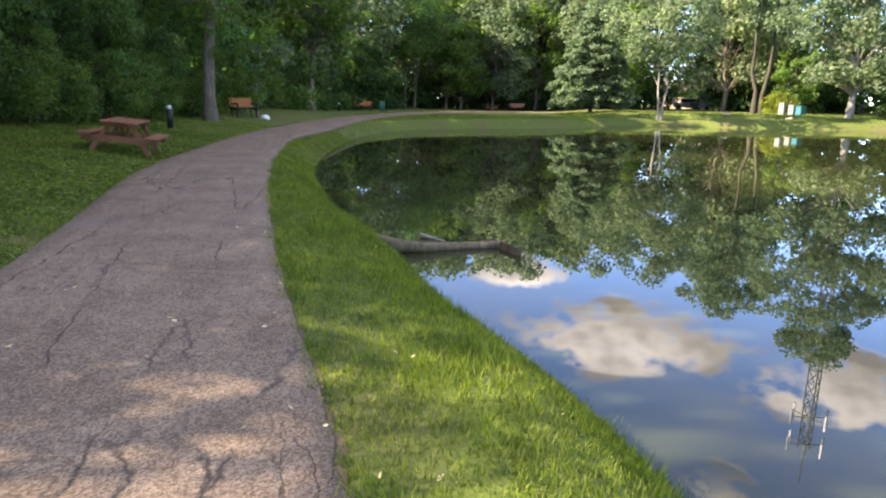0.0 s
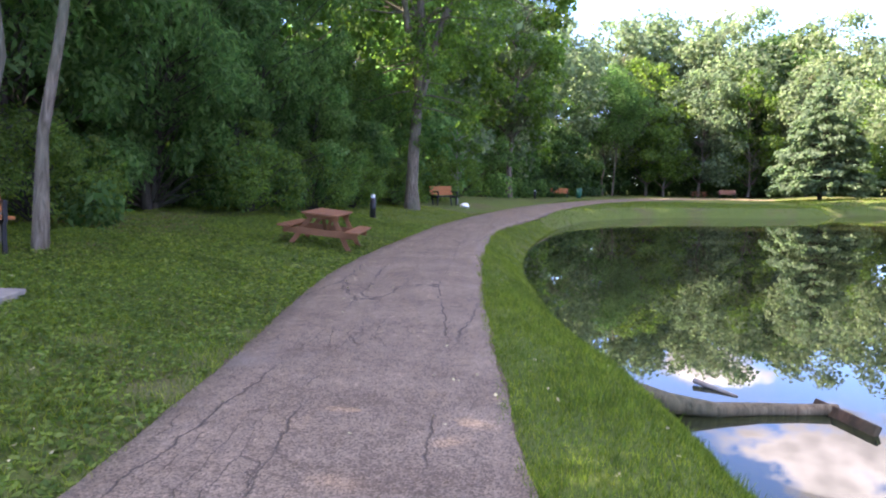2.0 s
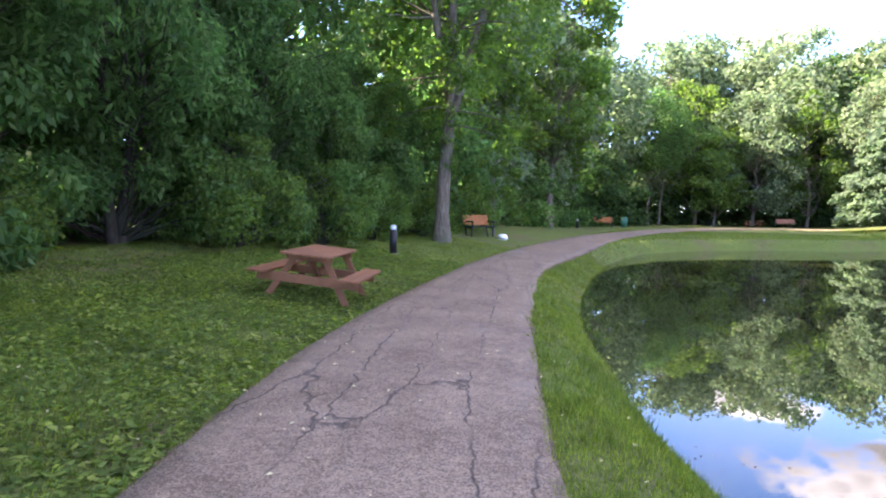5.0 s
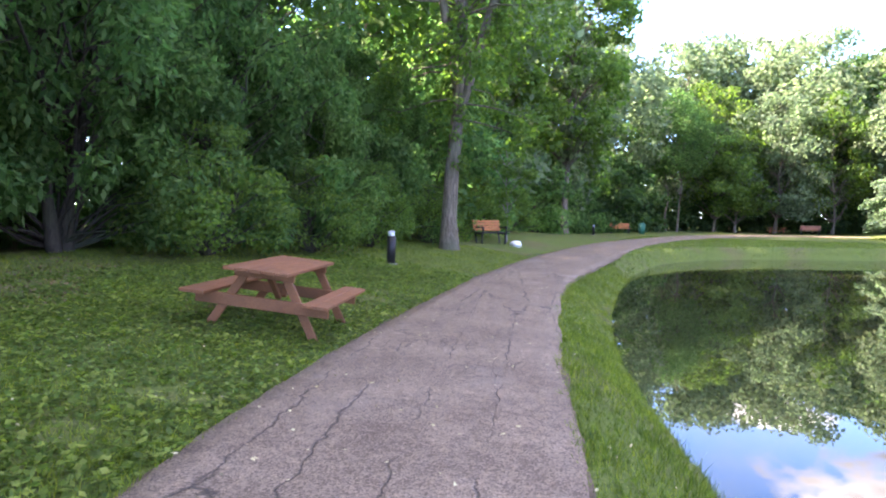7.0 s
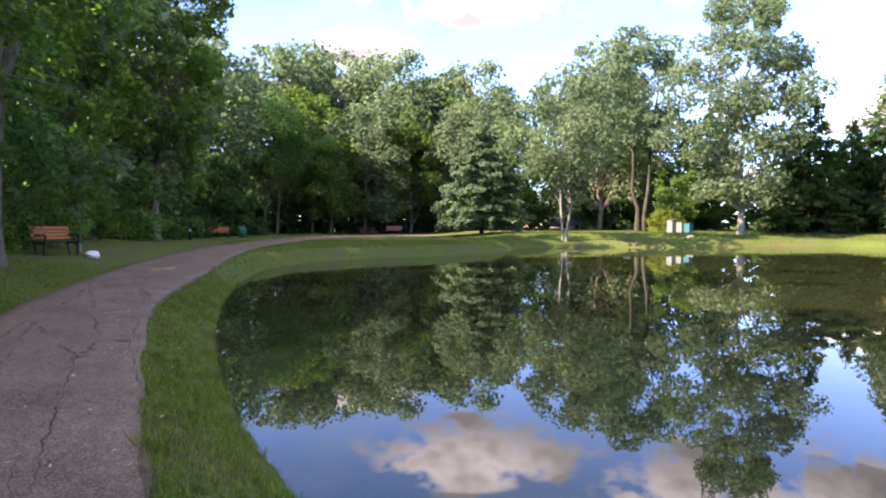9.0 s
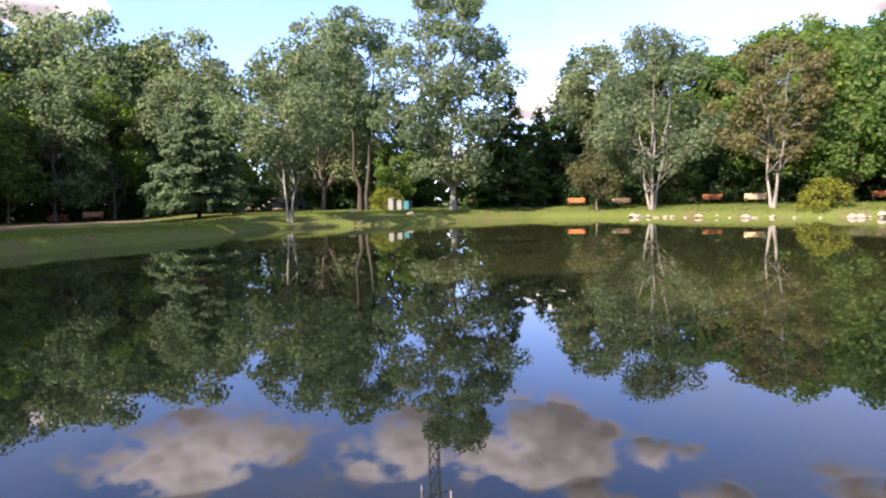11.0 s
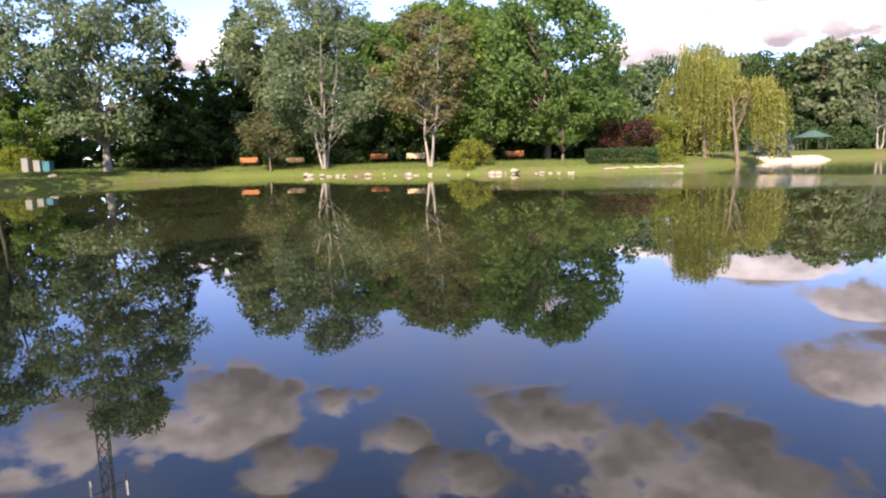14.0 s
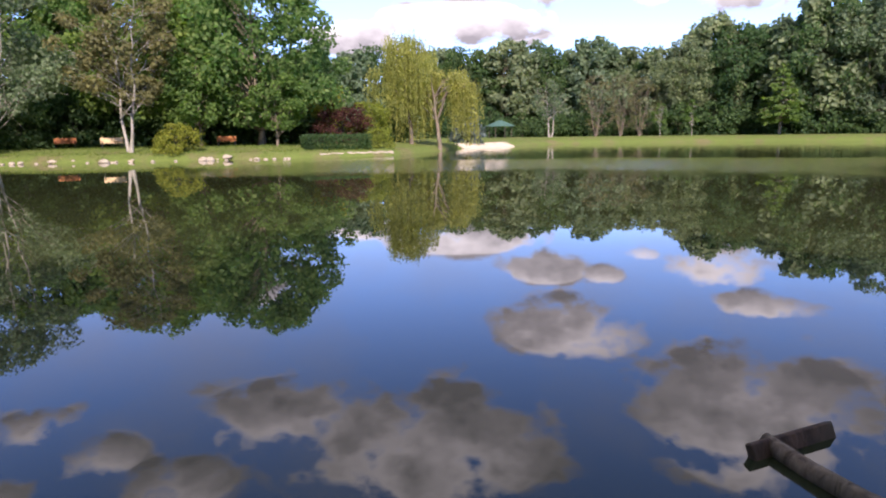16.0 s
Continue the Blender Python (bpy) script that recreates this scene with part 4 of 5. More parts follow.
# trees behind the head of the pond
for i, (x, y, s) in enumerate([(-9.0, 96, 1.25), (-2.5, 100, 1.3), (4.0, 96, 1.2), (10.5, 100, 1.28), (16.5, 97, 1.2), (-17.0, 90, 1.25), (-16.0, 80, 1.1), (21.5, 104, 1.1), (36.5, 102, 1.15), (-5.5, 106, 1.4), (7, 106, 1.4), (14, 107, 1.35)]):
    # haze is coloured into three of every four crowns here
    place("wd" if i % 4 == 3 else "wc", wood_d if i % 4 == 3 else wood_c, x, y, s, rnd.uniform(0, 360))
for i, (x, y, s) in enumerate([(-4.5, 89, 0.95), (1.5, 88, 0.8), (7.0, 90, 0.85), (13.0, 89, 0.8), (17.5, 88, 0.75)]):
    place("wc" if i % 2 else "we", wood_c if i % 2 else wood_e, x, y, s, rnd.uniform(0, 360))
place("smap", small_maple, -2.4, 85.5, 1.05, 0)
place("edge", edge_tree, -8.0, 84.0, 1.0, 60)
place("edge", edge_tree, -9.3, 85.5, 1.1, 160)
place("pyr", pyramid, 11.47, 71.88, 1.0, 0)
place("twin", twin, 16.25, 62.7, 0.96, 105)
place("vine", vine_tree, 30.89, 79.12, 1.0, 80)
place("wc", wood_c, 31.0, 90.7, 1.28, 200)
place("smap", small_maple, 34.02, 77.47, 0.85, 90)
place("gold", gold_bush, 31.67, 75.33, 1.0, 90)
place("pop", poplar, 34.53, 66.59, 1.0, 0)
place("pop", poplar, 36.31, 95.38, 0.95, 140)
place("fir", dark_fir, 43.17, 68.89, 1.0, 0)
place("fir", dark_fir, 50.44, 71.92, 0.85, 50)
place("wd", wood_d, 34.70, 96.11, 0.8, 10)
place("wc", wood_c, 45.77, 143.39, 0.9, 10)
place("wc", wood_c, 49.79, 139.68, 1.0, 70)
place("we", wood_e, 32.78, 118.27, 0.9, 170)
place("wd", wood_d, 44.81, 90.86, 0.9, 110)
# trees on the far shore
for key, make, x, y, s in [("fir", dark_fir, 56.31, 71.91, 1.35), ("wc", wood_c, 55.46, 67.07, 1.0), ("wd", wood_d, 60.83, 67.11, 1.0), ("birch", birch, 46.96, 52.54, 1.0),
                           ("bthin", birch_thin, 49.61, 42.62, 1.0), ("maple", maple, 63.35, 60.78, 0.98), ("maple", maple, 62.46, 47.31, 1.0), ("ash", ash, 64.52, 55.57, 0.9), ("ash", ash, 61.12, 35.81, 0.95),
                           ("ash", ash, 70.23, 45.18, 1.0), ("smap", small_maple, 55.34, 39.25, 1.0), ("smap", small_maple, 56.93, 32.72, 0.8), ("rust", rust_tree, 45.15, 57.60, 1.0),
                           ("gold", gold_bush, 50.40, 39.10, 1.0), ("wd", wood_d, 76.05, 35.29, 0.7), ("red", red_shrub, 64.38, 28.69, 1.0), ("ytree", yellow_tree, 70.77, 31.93, 1.0),
                           ("ytree", yellow_tree, 68.01, 26.23, 0.7), ("wa2", willow_a, 71.70, 22.44, 1.0), ("wb2", willow_b, 70.08, 19.12, 1.0), ("spr", spruce, 85.3, 17.0, 1.2),
                           ("eb", bank_bush, 74.36, 24.87, 0.6), ("eb", bank_bush, 52.96, 54.61, 0.75), ("eb", bank_bush, 57.12, 52.26, 0.8), ("eb", bank_bush, 50.51, 60.64, 0.8), ("eb", bank_bush, 65.29, 41.51, 0.6)]:
    place(key, make, x, y, s, rnd.uniform(0, 360))
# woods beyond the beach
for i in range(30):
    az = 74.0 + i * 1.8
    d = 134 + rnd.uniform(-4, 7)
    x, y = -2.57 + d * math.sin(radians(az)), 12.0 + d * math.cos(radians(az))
    # the pale far_wood leaves stand for haze at this distance
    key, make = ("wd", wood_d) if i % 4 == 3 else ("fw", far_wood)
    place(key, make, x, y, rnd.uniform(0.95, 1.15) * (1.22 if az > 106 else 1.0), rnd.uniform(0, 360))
for key, make, x, y, s in [("snag", snag, 109.18, 4.58, 1.0), ("thick", thicket, 115.41, -3.53, 1.0), ("thick", thicket, 115.78, -7.81, 1.0), ("thick", thicket, 116.21, -11.09, 0.95),
                           ("pine", far_pine, 108.30, -31.23, 1.2), ("wd", wood_d, 122.97, -28.79, 1.2), ("wd", wood_d, 115.72, -41.91, 1.4), ("wc", wood_c, 121.63, -18.97, 0.9),
                           ("wc", wood_c, 110.45, -48.09, 1.3), ("wd", wood_d, 104.28, -54.77, 1.2), ("sap", sapling, 112.59, -13.74, 1.3), ("sap", sapling, 111.41, -18.54, 1.4)]:
    place(key, make, x, y, s, rnd.uniform(0, 360))


# woods that close the view behind the trees
def woods_band(seed, line, count, depth, height, size):
    rng = np.random.default_rng(seed)
    c = smooth_line(line, 400)
    i = rng.integers(0, 400, count)
    p = np.c_[c[i], np.zeros(count)] + rng.normal(size=(count, 3)) * np.array([depth, depth, 0])
    top = height * (0.75 + 0.25 * np.sin(i * 0.13) * np.sin(i * 0.041 + 1))
    p[:, 2] = rng.uniform(0, 1, count) ** 0.8 * top
    L = size * rng.uniform(0.6, 1.4, count)
    return leaf_quads(p, rng.normal(size=(count, 3)) + np.array([0, 0, 0.4]), rng.normal(size=(count, 3)), L, L * 0.7)


for k, (line, count) in enumerate([([(-29, -10), (-30, 20), (-30, 50), (-28, 80), (-18, 104), (0, 112), (21, 113)], 15000),
                                   ([(36, 112), (50, 104), (66, 88), (82, 70), (92, 50), (88, 40)], 13000),
                                   ([(108, 56), (137, 36), (147, 10), (145, -16), (137, -42), (120, -66), (104, -84)], 26000)]):
    v, f = woods_band(90 + k, line, count, 2.2, 13.0, 1.0)
    ob = new("distant_woods", mesh_from("distant_woods", v, f, LEAF_DARK))
    tagged(ob, "dense dark woods closing the view behind the trees", "woods", kind="stuff")


# ---- things ----
def picnic_table(x, y, turn, roll):
    t = new("picnic_table")
    tagged(t, "red-brown stained wooden picnic table on the grass", "picnic table")
    for k in range(5):
        part("tabletop_plank", a_box((0.14, 1.85, 0.04), pose(-0.296 + k * 0.148, 0, 0.75), 0.006), TABLE_WOOD, t)
    for s in (-1, 1):
        for k in range(2):
            part("seat_plank", a_box((0.14, 1.85, 0.04), pose(s * (0.62 + k * 0.147), 0, 0.44), 0.006), TABLE_WOOD, t)
    for e in (-0.62, 0.62):
        part("seat_beam", a_box((1.56, 0.04, 0.14), pose(0, e, 0.35), 0.006), TABLE_WOOD, t)
        part("top_beam", a_box((0.7, 0.04, 0.09), pose(0, e, 0.685), 0.006), TABLE_WOOD, t)
        for s in (-1, 1):
            part("leg", a_box((0.1, 0.04, 0.86), pose(s * 0.42, e + 0.045, 0.355, 0, -s * 30, 0), 0.006), TABLE_WOOD, t)
        part("brace", a_box((0.07, 0.62, 0.04), pose(0, e * 0.52, 0.54, 38 if e > 0 else -38, 0, 0), 0.004), TABLE_WOOD, t)
    t.matrix_basis = pose(x, y, gz(x, y) - 0.03, 0, roll, turn) @ Matrix.Diagonal((0.96, 0.98, 0.94, 1))
    return t


def park_bench(x, y, turn, wood=None, label="orange slatted park bench with a black metal frame", width=1.75, seat=None):
    wood = wood or BENCH_WOOD
    seat = seat or wood
    b = new("park_bench")
    tagged(b, label, "bench", "benches round the pond")
    for k in range(4):
        part("seat_slat", a_box((width, 0.095, 0.04), pose(0, -0.17 + k * 0.108, 0.45), 0.006), seat, b)
    for k in range(4):
        part("back_slat", a_box((width, 0.035, 0.095), pose(0, 0.27 + k * 0.03, 0.56 + k * 0.108, -14, 0, 0), 0.006), wood, b)
    for s in (-1, 1):
        f = bmesh.new()
        box(f, (0.05, 0.05, 0.45), pose(0, -0.18, 0.22))
        box(f, (0.05, 0.05, 0.95), pose(0, 0.28, 0.45, -14, 0, 0))
        box(f, (0.05, 0.5, 0.05), pose(0, 0.0, 0.405))
        box(f, (0.05, 0.5, 0.045), pose(0, -0.02, 0.66))
        box(f, (0.05, 0.045, 0.26), pose(0, -0.24, 0.54))
        fr = part("end_frame", f, BLACK, b, "black metal end frame")
        fr.matrix_basis = pose(s * width * 0.43, 0, 0)
    b.matrix_basis = pose(x, y, gz(x, y), 0, 0, turn)
    return b


def bollard(x, y, h=0.78):
    b = new("bollard_light")
    tagged(b, "black cylindrical path light with a clear top", "path light", "path lights")
    part("base_plate", a_cyl(0.16, 0.16, 0.03, pose(0, 0, 0.015)), CONCRETE, b, "pale concrete foot")
    part("post", a_cyl(0.1, 0.1, h - 0.14, pose(0, 0, 0.03 + (h - 0.14) / 2), 20), BLACK, b, smooth=True)
    part("lens", a_cyl(0.075, 0.075, 0.09, pose(0, 0, h - 0.065), 16), LENS, b, "frosted glass lens", smooth=True)
    part("cap", a_cyl(0.1, 0.05, 0.035, pose(0, 0, h), 20), STEEL, b, "pale metal cap")
    b.matrix_basis = pose(x, y, gz(x, y))


def far_table(x, y, turn):
    t = picnic_table(x, y, turn, 0)
    return tagged(t, "brown picnic table under the trees across the pond", "picnic table")


picnic_table(-7.12, 15.8, 18, 6)
bollard(-9.6, 23.2)
bollard(-12.6, 62.5)
park_bench(-11.1, 34.3, 58, label="park bench with an orange slatted back and black seat", width=1.35, seat=BLACK)
park_bench(-11.7, 70.0, 20)
park_bench(4.4, 83.6, -8, BENCH_DULL, "brown slatted bench under the trees")
far_table(1.5, 83.4, 80)
for az_x, az_y, turn, wood, label in [(43.50, 74.94, -36, BENCH_DULL, "dull red slatted bench on the far shore"), (46.58, 61.84, -45, BENCH_WOOD, "orange slatted bench on the far shore"),
                                      (48.20, 57.24, -48, BENCH_PALE, "pale sunlit bench by the birches"), (54.16, 51.28, -55, BENCH_WOOD, "orange slatted bench in the shade"),
                                      (51.94, 45.54, -58, BENCH_PALE, "tan bench beside the leaning birch"), (58.09, 38.00, -67, BENCH_WOOD, "orange slatted bench beside the maples")]:
    park_bench(az_x, az_y, turn, wood, label)
park_bench(-8.6, 9.0, 70)

slab = part("concrete_slab", a_box((1.6, 1.25, 0.1), Matrix(), 0.01), CONCRETE, None)
tagged(slab, "small bare concrete pad in the lawn", "concrete pad")
slab.matrix_basis = pose(-6.68, 7.5, gz(-6.68, 7.5) - 0.03, 0, 3, 28)

# litter bin by the second bench, bag by the first
bin_ = new("litter_bin")
tagged(bin_, "dark green round litter bin beside a bench", "bin")
part("body", a_cyl(0.27, 0.31, 0.85, pose(0, 0, 0.43), 18), GREEN_PAINT, bin_, smooth=True)
part("lid", a_cyl(0.33, 0.2, 0.12, pose(0, 0, 0.91), 18), GREEN_PAINT, bin_)
bin_.matrix_basis = pose(-9.9, 70.5, gz(-9.9, 70.5))
bm = bmesh.new()
bmesh.ops.create_icosphere(bm, subdivisions=3, radius=0.24)
for v in bm.verts:
    v.co *= 1 + 0.25 * noise.noise(v.co * 6)
    v.co.z *= 0.6
bag = part("plastic_bag", bm, BAG, None, smooth=True)
tagged(bag, "crumpled white plastic bag on the grass by a bench", "bag")
bag.matrix_basis = pose(-10.2, 34.75, gz(-10.2, 34.75) + 0.1, 0, 0, 30)

# half-sunk log with a cross board
lg = new("sunken_log")
tagged(lg, "weathered half-sunk log with a dark cross board at its end", "log")
rng = np.random.default_rng(8)
lp = np.array([[-0.75, 10.05, -0.42], [-0.2, 9.93, -0.5], [0.2, 10.05, -0.55], [0.6, 10.27, -0.565], [0.95, 10.42, -0.565], [1.28, 10.53, -0.56]])
lv, lf = tubes([(lp, np.array([0.11, 0.1, 0.07, 0.06, 0.06, 0.055]))], 12)
lv = lv + np.array([noise.noise(Vector(v) * 7) * 0.02 for v in lv])[:, None]
child("log", mesh_from("log", lv, lf, LOG, True), lg)
part("cross_board", a_box((0.06, 0.74, 0.17), pose(1.3, 10.35, -0.595, 0, 24, 30), 0.01), BOARD, lg, "dark wet board")
sv, sf = tubes([(np.array([[0.05, 11.0, -0.56], [0.25, 10.88, -0.585], [0.45, 10.72, -0.6]]), np.array([0.03, 0.025, 0.015]))], 7)
stick = new("floating_stick", mesh_from("floating_stick", sv, sf, BIRD_STICK, True))
tagged(stick, "thin grey stick floating in the pond", "stick")

# broken branch stub on a tree at the bend
bv, bf = tubes([(np.array([[0, 0, 0], [0.35, -0.1, 0.08], [0.75, -0.2, 0.05]]), np.array([0.09, 0.07, 0.03])), (np.array([[0.35, -0.1, 0.08], [0.45, -0.15, 0.45], [0.4, -0.2, 0.75]]), np.array([0.07, 0.05, 0.02]))], 7)
stub = new("broken_branch", mesh_from("broken_branch", bv, bf, WOOD_BROKEN, True))
tagged(stub, "pale freshly broken branch stub high on a tree", "branch")
stub.matrix_basis = pose(-13.2, 56.7, 7.3, 0, 0, 20) @ Matrix.Scale(2.0, 4)

# bins and cabinets across the pond
for k, (x, y, mat, w, h, name, label) in enumerate([(31.02, 72.84, WHITE_PAINT, 0.45, 1.2, "utility_cabinet", "pale grey-white utility cabinet on the far lawn"),
                                                    (31.76, 72.43, WHITE_PAINT, 0.32, 1.0, "utility_cabinet", "narrow pale utility cabinet beside the bins"),
                                                    (32.49, 72.01, TEAL_PAINT, 0.8, 0.9, "wheelie_bin", "blue-green bin with a lid on the far lawn")]):
    c = new(name)
    tagged(c, label, "cabinet" if k < 2 else "bin")
    part("body", a_box((w, 0.6, h), pose(0, 0, h / 2), 0.03), mat, c)
    part("lid", a_box((w + 0.06, 0.66, 0.06), pose(0, 0, h + 0.03), 0.015), mat, c)
    c.matrix_basis = pose(x, y, gz(x, y), 0, 0, 30)

# white posts by the far path
for x, y in [(43.71, 67.16), (46.28, 66.25)]:
    p = part("marker_post", a_cyl(0.06, 0.06, 1.2, pose(0, 0, 0.6), 10), WHITE_PAINT, None)
    tagged(p, "thin pale post by the far path", "post")
    p.matrix_basis = pose(x, y, gz(x, y))


# shore stones, hedge, beach and gazebo
def boulder(x, y, s, seed):
    bm = bmesh.new()
    bmesh.ops.create_icosphere(bm, subdivisions=2, radius=1)
    for v in bm.verts:
        v.co *= 1 + 0.35 * noise.noise(v.co * 1.3 + Vector((seed * 3.1, 0, 0)))
        v.co.z = max(v.co.z * 0.62, -0.4)
    b = part("shore_stone", bm, STONE, None)
    tagged(b, "pale weathered stone at the water's edge", "stone", "stones along the shore")
    b.matrix_basis = pose(x, y, max(gz(x, y), WATER_Z) + s * 0.15, 0, 0, seed * 77) @ Matrix.Scale(s, 4)


rs = random.Random(9)
for k in range(36):
    u = rs.uniform(0, 1)
    a = np.array([44.9, 53.5]) + (np.array([52.0, 29.0]) - np.array([44.9, 53.5])) * u
    x = np.interp(a[1], [22.2, 27, 34, 43, 51, 57], [57.5, 52.5, 50, 46.5, 44.8, 44.5])
    boulder(x + rs.uniform(-0.35, 0.2), a[1], rs.choice([0.14, 0.18, 0.25, 0.4]), k)
for x, y in [(23.26, 66.16), (28.03, 63.96)]:
    boulder(x, y, 0.35, 50)
wall = new("stone_edging")
tagged(wall, "low dry stone edging along the far bank", "stone wall")
for k in range(40):
    f = k / 39
    bm = a_box((rs.uniform(0.4, 0.6), 0.4, rs.uniform(0.28, 0.42)), Matrix(), 0.06)
    st = part("stone", bm, STONE, wall)
    st.matrix_basis = pose(52.6 + f * 5.0 + 0.25, 27.3 - f * 5.0 + 0.2, WATER_Z + 0.2 + rs.uniform(-0.03, 0.05), 0, 0, -45 + rs.uniform(-10, 10))
rngh = np.random.default_rng(77)
hp = rngh.uniform(-1, 1, (9000, 3)) * np.array([3.0, 1.1, 0.62])
hp[:, 2] += 0.62
far = np.maximum(abs(hp[:, 0]) / 3.0, np.maximum(abs(hp[:, 1]) / 1.1, abs(hp[:, 2] - 0.62) / 0.62))
hp = hp[far > 0.72]
hv, hf = leaf_quads(hp + rngh.normal(size=hp.shape) * 0.06, rngh.normal(size=hp.shape), rngh.normal(size=hp.shape), np.full(len(hp), 0.17), np.full(len(hp), 0.1))
hedge = new("clipped_hedge", mesh_from("clipped_hedge", hv, hf, LEAF_DARK))
tagged(hedge, "low clipped dark green hedge above the stone edging", "hedge")
hx, hy = 56.03, 27.05
hedge.matrix_basis = pose(hx, hy, gz(hx, hy), 0, 0, -62)
place("gold", gold_bush, 59.27, 24.02, 0.75, 30)
beach = part("beach", a_box((11.0, 1.7, 0.2), Matrix(), 0.05), SAND, None)
tagged(beach, "narrow pale sand beach on the far shore", "beach", kind="structure")
beach.matrix_basis = pose(85.7, 14.5, -0.36, 20, 0, -35)

gaz = new("gazebo")
tagged(gaz, "small open gazebo with a green hipped roof", "gazebo")
bm = a_cyl(2.6, 0.25, 1.0, pose(0, 0, 2.7), 8)
part("roof", bm, GAZEBO_ROOF, gaz)
part("floor", a_cyl(2.2, 2.2, 0.12, pose(0, 0, 0.06), 8), CONCRETE, gaz)
for k in range(8):
    part("post", a_box((0.12, 0.12, 2.2), pose(2.0 * math.cos(k * math.pi / 4 + 0.39), 2.0 * math.sin(k * math.pi / 4 + 0.39), 1.15)), BARK_DARK, gaz)
gx_, gy_ = 109.43, 12.78
gaz.matrix_basis = pose(gx_, gy_, gz(gx_, gy_) - 0.3)

# house and vehicles beyond the far lawn
house = new("house")
tagged(house, "long single-storey pinkish brick house with a low brown roof", "house")
part("wall", a_box((22, 9, 3.0), pose(0, 0, 1.5)), BRICK, house)
bm = bmesh.new()
vs = [bm.verts.new(v) for v in ((-11.6, -5, 2.95), (11.6, -5, 2.95), (11.6, 5, 2.95), (-11.6, 5, 2.95), (-11.6, 0, 5.0), (11.6, 0, 5.0))]
for f in ((0, 1, 5, 4), (2, 3, 4, 5), (1, 2, 5), (3, 0, 4), (3, 2, 1, 0)):
    bm.faces.new([vs[i] for i in f])
part("roof", bm, ROOF, house)
for k in range(6):
    w = part("window", a_box((1.5, 0.12, 1.3), pose(-8.8 + k * 3.5, -4.5, 1.6), 0.02), WHITE_PAINT, house)
    part("pane", a_box((1.25, 0.06, 1.05), pose(-8.8 + k * 3.5, -4.56, 1.6)), GLASS, w)
house.matrix_basis = pose(43, 124, 0.0, 0, 0, -24)


def vehicle(x, y, turn, paint, label, name, L=4.6, W=1.8, H=1.5, boxy=False):
    v = new(name)
    tagged(v, label, "vehicle")
    bm = a_box((L, W, H * 0.5), pose(0, 0, 0.3 + H * 0.25), 0.12)
    part("body", bm, paint, v)
    bm = a_box((L * (0.95 if boxy else 0.55), W * 0.92, H * 0.5), pose(0, 0, 0.3 + H * 0.7), 0.18 if not boxy else 0.1)
    part("cabin", bm, paint, v)
    for s in (-1, 1):
        part("side_window", a_box((L * 0.45, 0.03, H * 0.28), pose(0, s * (W * 0.46 + 0.01), 0.3 + H * 0.72), 0.01), GLASS, v)
        for e in (-1, 1):
            part("wheel", a_cyl(0.33, 0.33, 0.22, pose(e * L * 0.31, s * (W / 2 - 0.1), 0.33, 90, 0, 0), 16), TYRE, v)
    v.matrix_basis = pose(x, y, gz(x, y), 0, 0, turn)


vx, vy = 35.54, 104.45
vehicle(vx, vy, -20, WHITE_PAINT, "white camper van parked beyond the lawn", "camper_van", 6.5, 2.2, 2.7, True)
vx, vy = 34.53, 109.16
vehicle(vx, vy, -20, CAR_DARK, "dark car parked beyond the lawn", "car")
vx, vy = 32.32, 109.97
vehicle(vx, vy, -20, WHITE_PAINT, "white car parked beyond the lawn", "car")


# lattice mast behind the poplar
mast = new("radio_mast")
tagged(mast, "tall grey lattice radio mast with panel antennas", "mast")
H, half = 49.0, 1.0
lines = []
legs = [(half * math.cos(a), half * math.sin(a)) for a in (0.3, 2.39, 4.49)]
for x, y in legs:
    part("leg", a_cyl(0.14, 0.1, H, pose(x, y, H / 2), 8), MAST_STEEL, mast)
for k in range(24):
    z0, z1 = k * 2.0, k * 2.0 + 2.0
    for i in range(3):
        (xa, ya), (xb, yb) = legs[i], legs[(i + 1) % 3]
        lines.append((np.array([[xa, ya, z0], [xb, yb, z1]]), np.array([0.09, 0.09])))
        lines.append((np.array([[xa, ya, z1], [xb, yb, z1]]), np.array([0.05, 0.05])))
mv, mf = tubes(lines, 4)
lat = child("lattice", mesh_from("lattice", mv, mf, MAST_STEEL), mast)
part("spike", a_cyl(0.12, 0.08, 6.0, pose(0, 0, H + 3.0), 8), MAST_STEEL, mast)
for z in (H - 1.0, H - 5.5):
    for k in range(6):
        a = k * math.pi / 3
        part("antenna_panel", a_box((0.32, 0.2, 2.4), pose(2.6 * math.cos(a), 2.6 * math.sin(a), z, 0, 0, math.degrees(a)), 0.03), STEEL, mast)
        part("antenna_arm", a_box((2.6, 0.1, 0.1), pose(1.3 * math.cos(a), 1.3 * math.sin(a), z, 0, 0, math.degrees(a))), MAST_STEEL, mast)
mast.matrix_basis = pose(51.5, 98, 0.3)


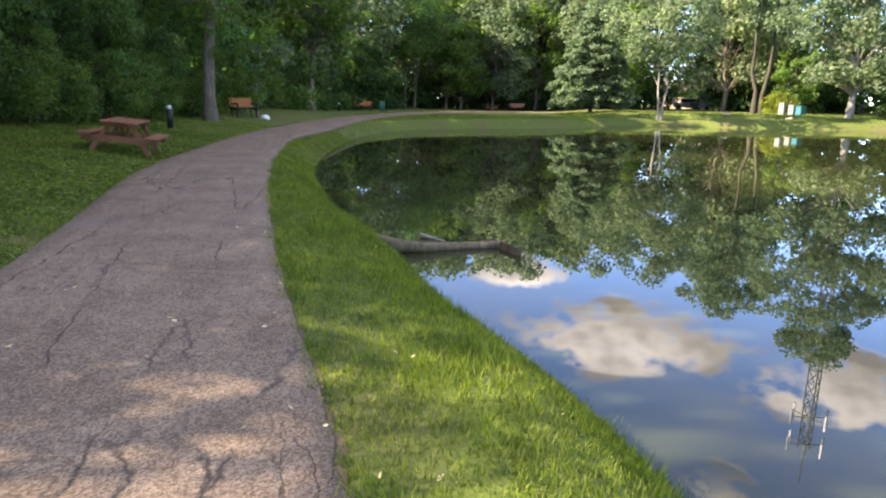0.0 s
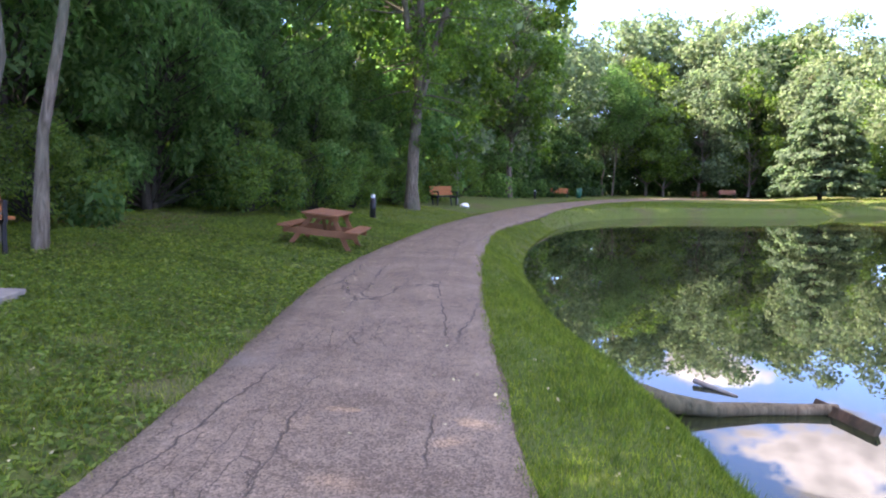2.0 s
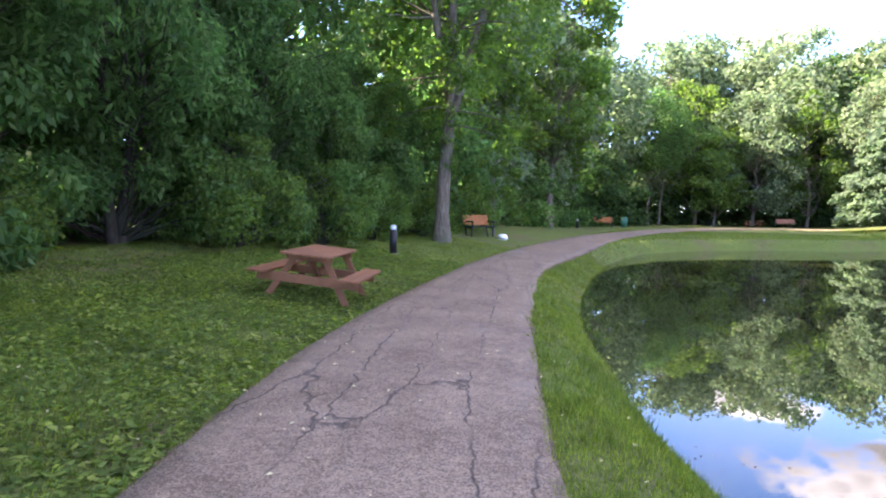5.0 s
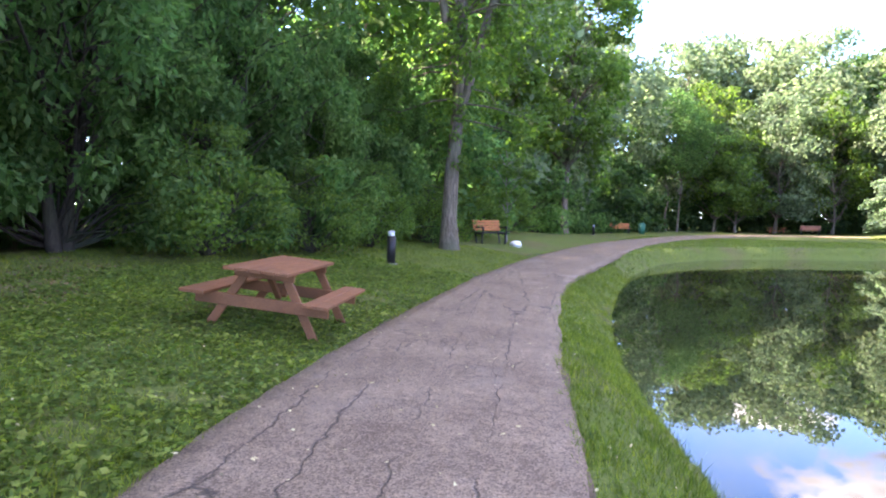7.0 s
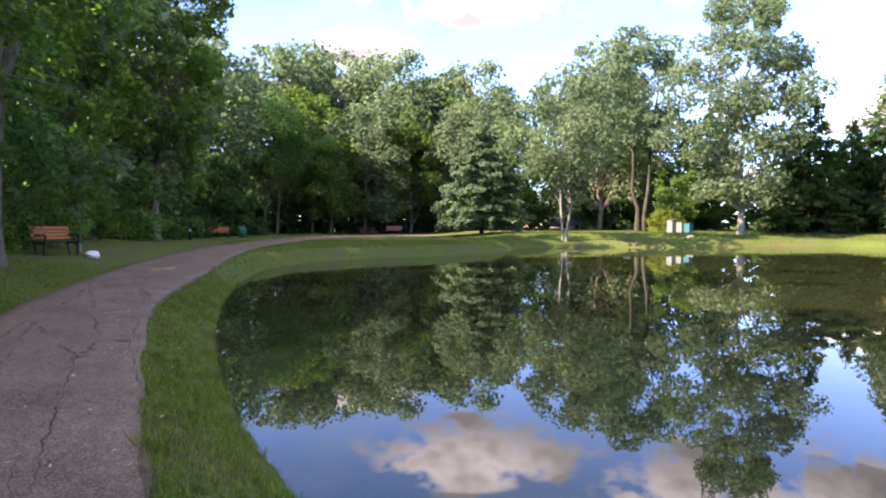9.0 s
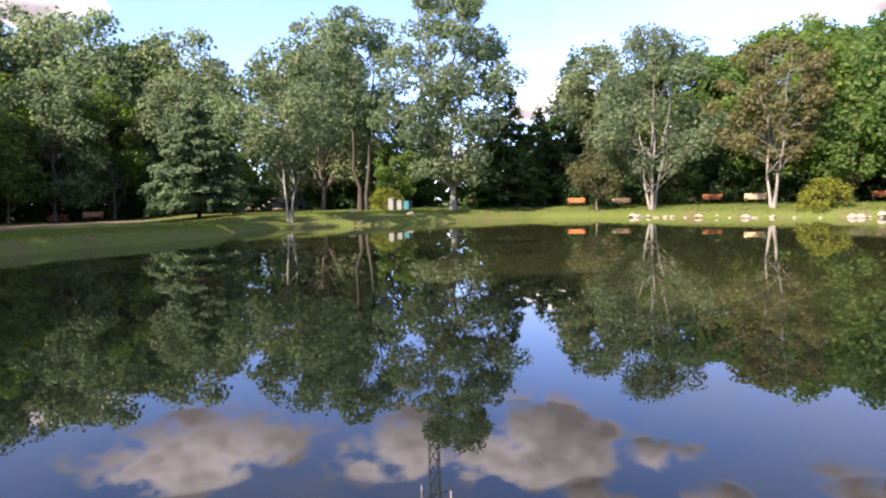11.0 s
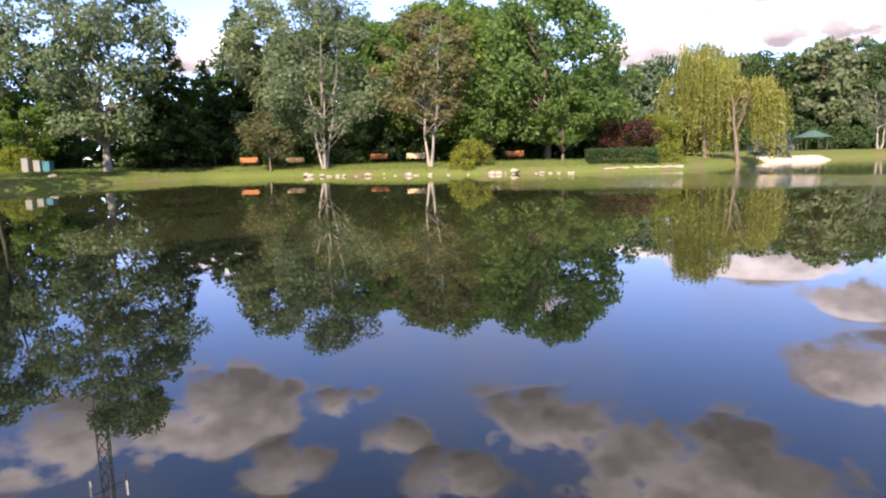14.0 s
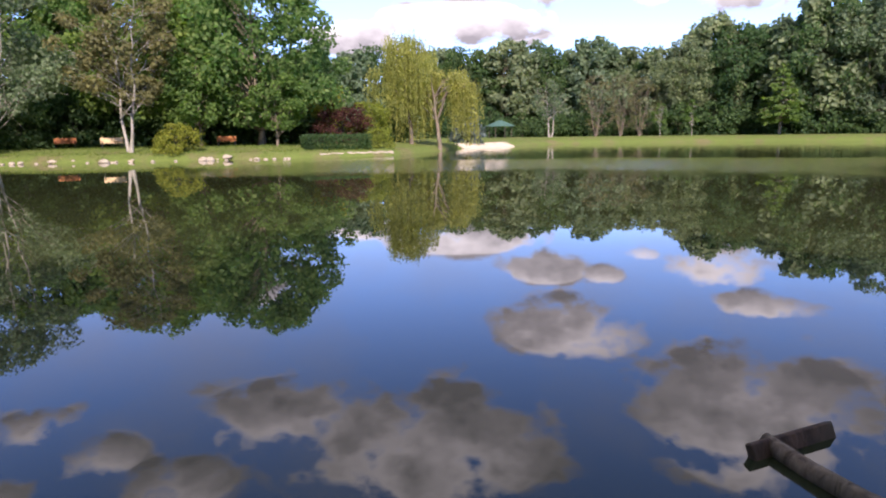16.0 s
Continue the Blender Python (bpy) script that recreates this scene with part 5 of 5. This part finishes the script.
# ---- grass, weeds and litter on the ground ----
def lawn(seed, name, label, x0, x1, y0, y1, per_m2, h, w, keep, material, weed=False):
    rng = np.random.default_rng(seed)
    n = int((x1 - x0) * (y1 - y0) * per_m2)
    x, y = rng.uniform(x0, x1, n), rng.uniform(y0, y1, n)
    left = np.interp(y, _L[:270, 1], _L[:270, 0])
    right = np.interp(y, _R[:270, 1], _R[:270, 0])
    sd = shore_distance(x, y)
    ok = keep(x, y, left, right, sd)
    x, y = x[ok], y[ok]
    n = len(x)
    z = np.maximum(ground_z(x, y), WATER_Z + 0.004)
    l, r = left[ok], right[ok]
    z = np.where((x > l) & (x < r) & weed, np.maximum(z, -0.02) * 0.2 + 0.03, z)
    a = rng.uniform(0, 2 * math.pi, n)
    tall = h * rng.uniform(0.5, 1.4, n) * (0.75 + 0.5 * np.array(np.sin(x * 2.1) * np.sin(y * 1.7)) ** 2)
    if weed:
        p = np.stack([x, y, z + tall * 0.6], 1)
        v, f = leaf_quads(p, np.stack([rng.normal(size=n) * 0.35, rng.normal(size=n) * 0.35, np.ones(n)], 1), np.stack([np.cos(a), np.sin(a), np.zeros(n)], 1), w * rng.uniform(0.6, 1.3, n), 0.62 * w * rng.uniform(0.6, 1.2, n), 0.1)
        me = mesh_from(name, v, f, material)
    else:
        lean = rng.uniform(0.15, 0.8, n) * tall
        b = rng.uniform(0, 2 * math.pi, n)
        p = np.stack([x, y, z - 0.01], 1)
        s = np.stack([np.cos(a), np.sin(a), np.zeros(n)], 1) * (w * rng.uniform(0.7, 1.3, n))[:, None]
        tip = p + np.stack([np.cos(b) * lean, np.sin(b) * lean, tall], 1)
        v = np.stack([p - s, p + s, tip], 1).reshape(-1, 3)
        me = mesh_from(name, v, np.arange(len(v)).reshape(-1, 3), material)
    ob = new(name, me)
    tagged(ob, label, "grass", kind="stuff")


land = lambda x, y, l, r, s: (s > -0.04) & ((x < l + 0.03) | (x > r - 0.03))
lawn(1, "bank_grass", "short sunlit grass on the bank", -6.5, 3.0, 2.0, 12.5, 2900, 0.06, 0.0042, lambda x, y, l, r, s: (s > -0.03) & (x > r - 0.04), BLADE)
lawn(12, "grass_tufts", "coarser tufts standing out of the bank's short grass", -5.5, 3.0, 2.0, 20.0, 900, 0.1, 0.0042, lambda x, y, l, r, s: (s > 0.0) & (x > r - 0.06) & (np.sin(x * 7.3 + 2 * np.sin(y * 3.1)) + np.sin(y * 5.7 + 1.5 * np.sin(x * 4.3)) > 0.7), BLADE)
lawn(2, "bank_grass", "short grass on the bank between path and water", -7.2, -0.5, 12.5, 32.0, 1500, 0.065, 0.004, lambda x, y, l, r, s: (s > -0.03) & (x > r - 0.03), BLADE)
lawn(3, "lawn_grass", "short lawn grass with weeds beside the path", -11.5, -1.5, 2.0, 13.0, 1500, 0.07, 0.0048, lambda x, y, l, r, s: (x < l + 0.03), BLADE)
lawn(4, "lawn_grass", "short lawn grass under the wood's edge", -14.0, -5.0, 13.0, 32.0, 520, 0.07, 0.005, lambda x, y, l, r, s: (x < l + 0.03), BLADE)
lawn(5, "lawn_weeds", "low broad-leaved weeds in the lawn", -11.0, -2.0, 3.0, 24.0, 620, 0.055, 0.065, lambda x, y, l, r, s: (x < l - 0.03) & (np.sin(x * 1.3 + 0.4 * y) + np.sin(y * 0.9 - x) + 0.8 * np.sin(x * 5.1 + 1.3 * y) + 0.8 * np.sin(y * 6.3 - 2.7 * x) > -2.1), WEED, True)
lawn(6, "far_grass", "sunlit grass on the far bank", -9.0, 12.0, 32.0, 62.0, 110, 0.09, 0.012, lambda x, y, l, r, s: (s > 0) & ((x < l) | (x > r)), BLADE)
lawn(7, "shore_grass", "longer grass fringe at the water's edge", -6.2, 2.6, 2.5, 34.0, 900, 0.11, 0.004, lambda x, y, l, r, s: (s > -0.06) & (s < 0.1), BLADE)
lawn(8, "shore_grass", "grass along the far waterline", 8.0, 60.0, 20.0, 75.0, 26, 0.16, 0.02, lambda x, y, l, r, s: (s > 0) & (s < 14), BLADE)
lawn(9, "fallen_leaves", "small pale fallen leaves scattered on path and lawn", -10.0, 1.5, 3.0, 26.0, 4.0, 0.02, 0.045, lambda x, y, l, r, s: s > 0.4, PETAL, True)
lawn(10, "floating_debris", "dark leaf litter floating along the shaded bank", -5.6, 1.0, 9.0, 34.0, 16, 0.0, 0.035, lambda x, y, l, r, s: (s < -0.05) & (s > -0.9) & (np.sin(y * 1.1) + np.sin(y * 0.43 + x) > -0.2), DEBRIS, True)
mud = bmesh.new()
bmesh.ops.create_icosphere(mud, subdivisions=4, radius=1.0)
for v in mud.verts:
    v.co *= 1 + 0.3 * noise.noise(v.co * 2.2)
    v.co = Vector((v.co.x * 0.42, v.co.y * 0.62, v.co.z * 0.06))
mud_patch = part("eroded_mud", mud, MUD, None, smooth=True)
tagged(mud_patch, "bare brown eroded mud at the foot of the log", "mud")
mud_patch.matrix_basis = pose(-0.6, 9.85, -0.46, 0, 14, 24)
lawn(11, "leaf_litter", "brown dead leaves on the shaded lawn by the wood", -12.5, -7.8, 7.0, 17.0, 150, 0.06, 0.05, lambda x, y, l, r, s: np.sin(x * 1.9 + y) + np.sin(y * 1.4 - 0.7 * x) - 0.5 * (x + 9.6) > 0.1, LITTER, True)
lawn(13, "broad_weeds", "bright broad-leaved weeds growing round the picnic table", -9.2, -4.2, 9.5, 18.5, 230, 0.09, 0.075, lambda x, y, l, r, s: (x < l - 0.05) & (np.sin(x * 2.3 + 0.6 * y) + np.sin(y * 1.7 - 1.1 * x) > -0.5), WEED, True)
lawn(14, "clover_flowers", "tiny white clover heads scattered in the lawn", -9.5, -2.0, 4.0, 16.0, 5.0, 0.12, 0.028, lambda x, y, l, r, s: (x < l - 0.05), PETAL, True)
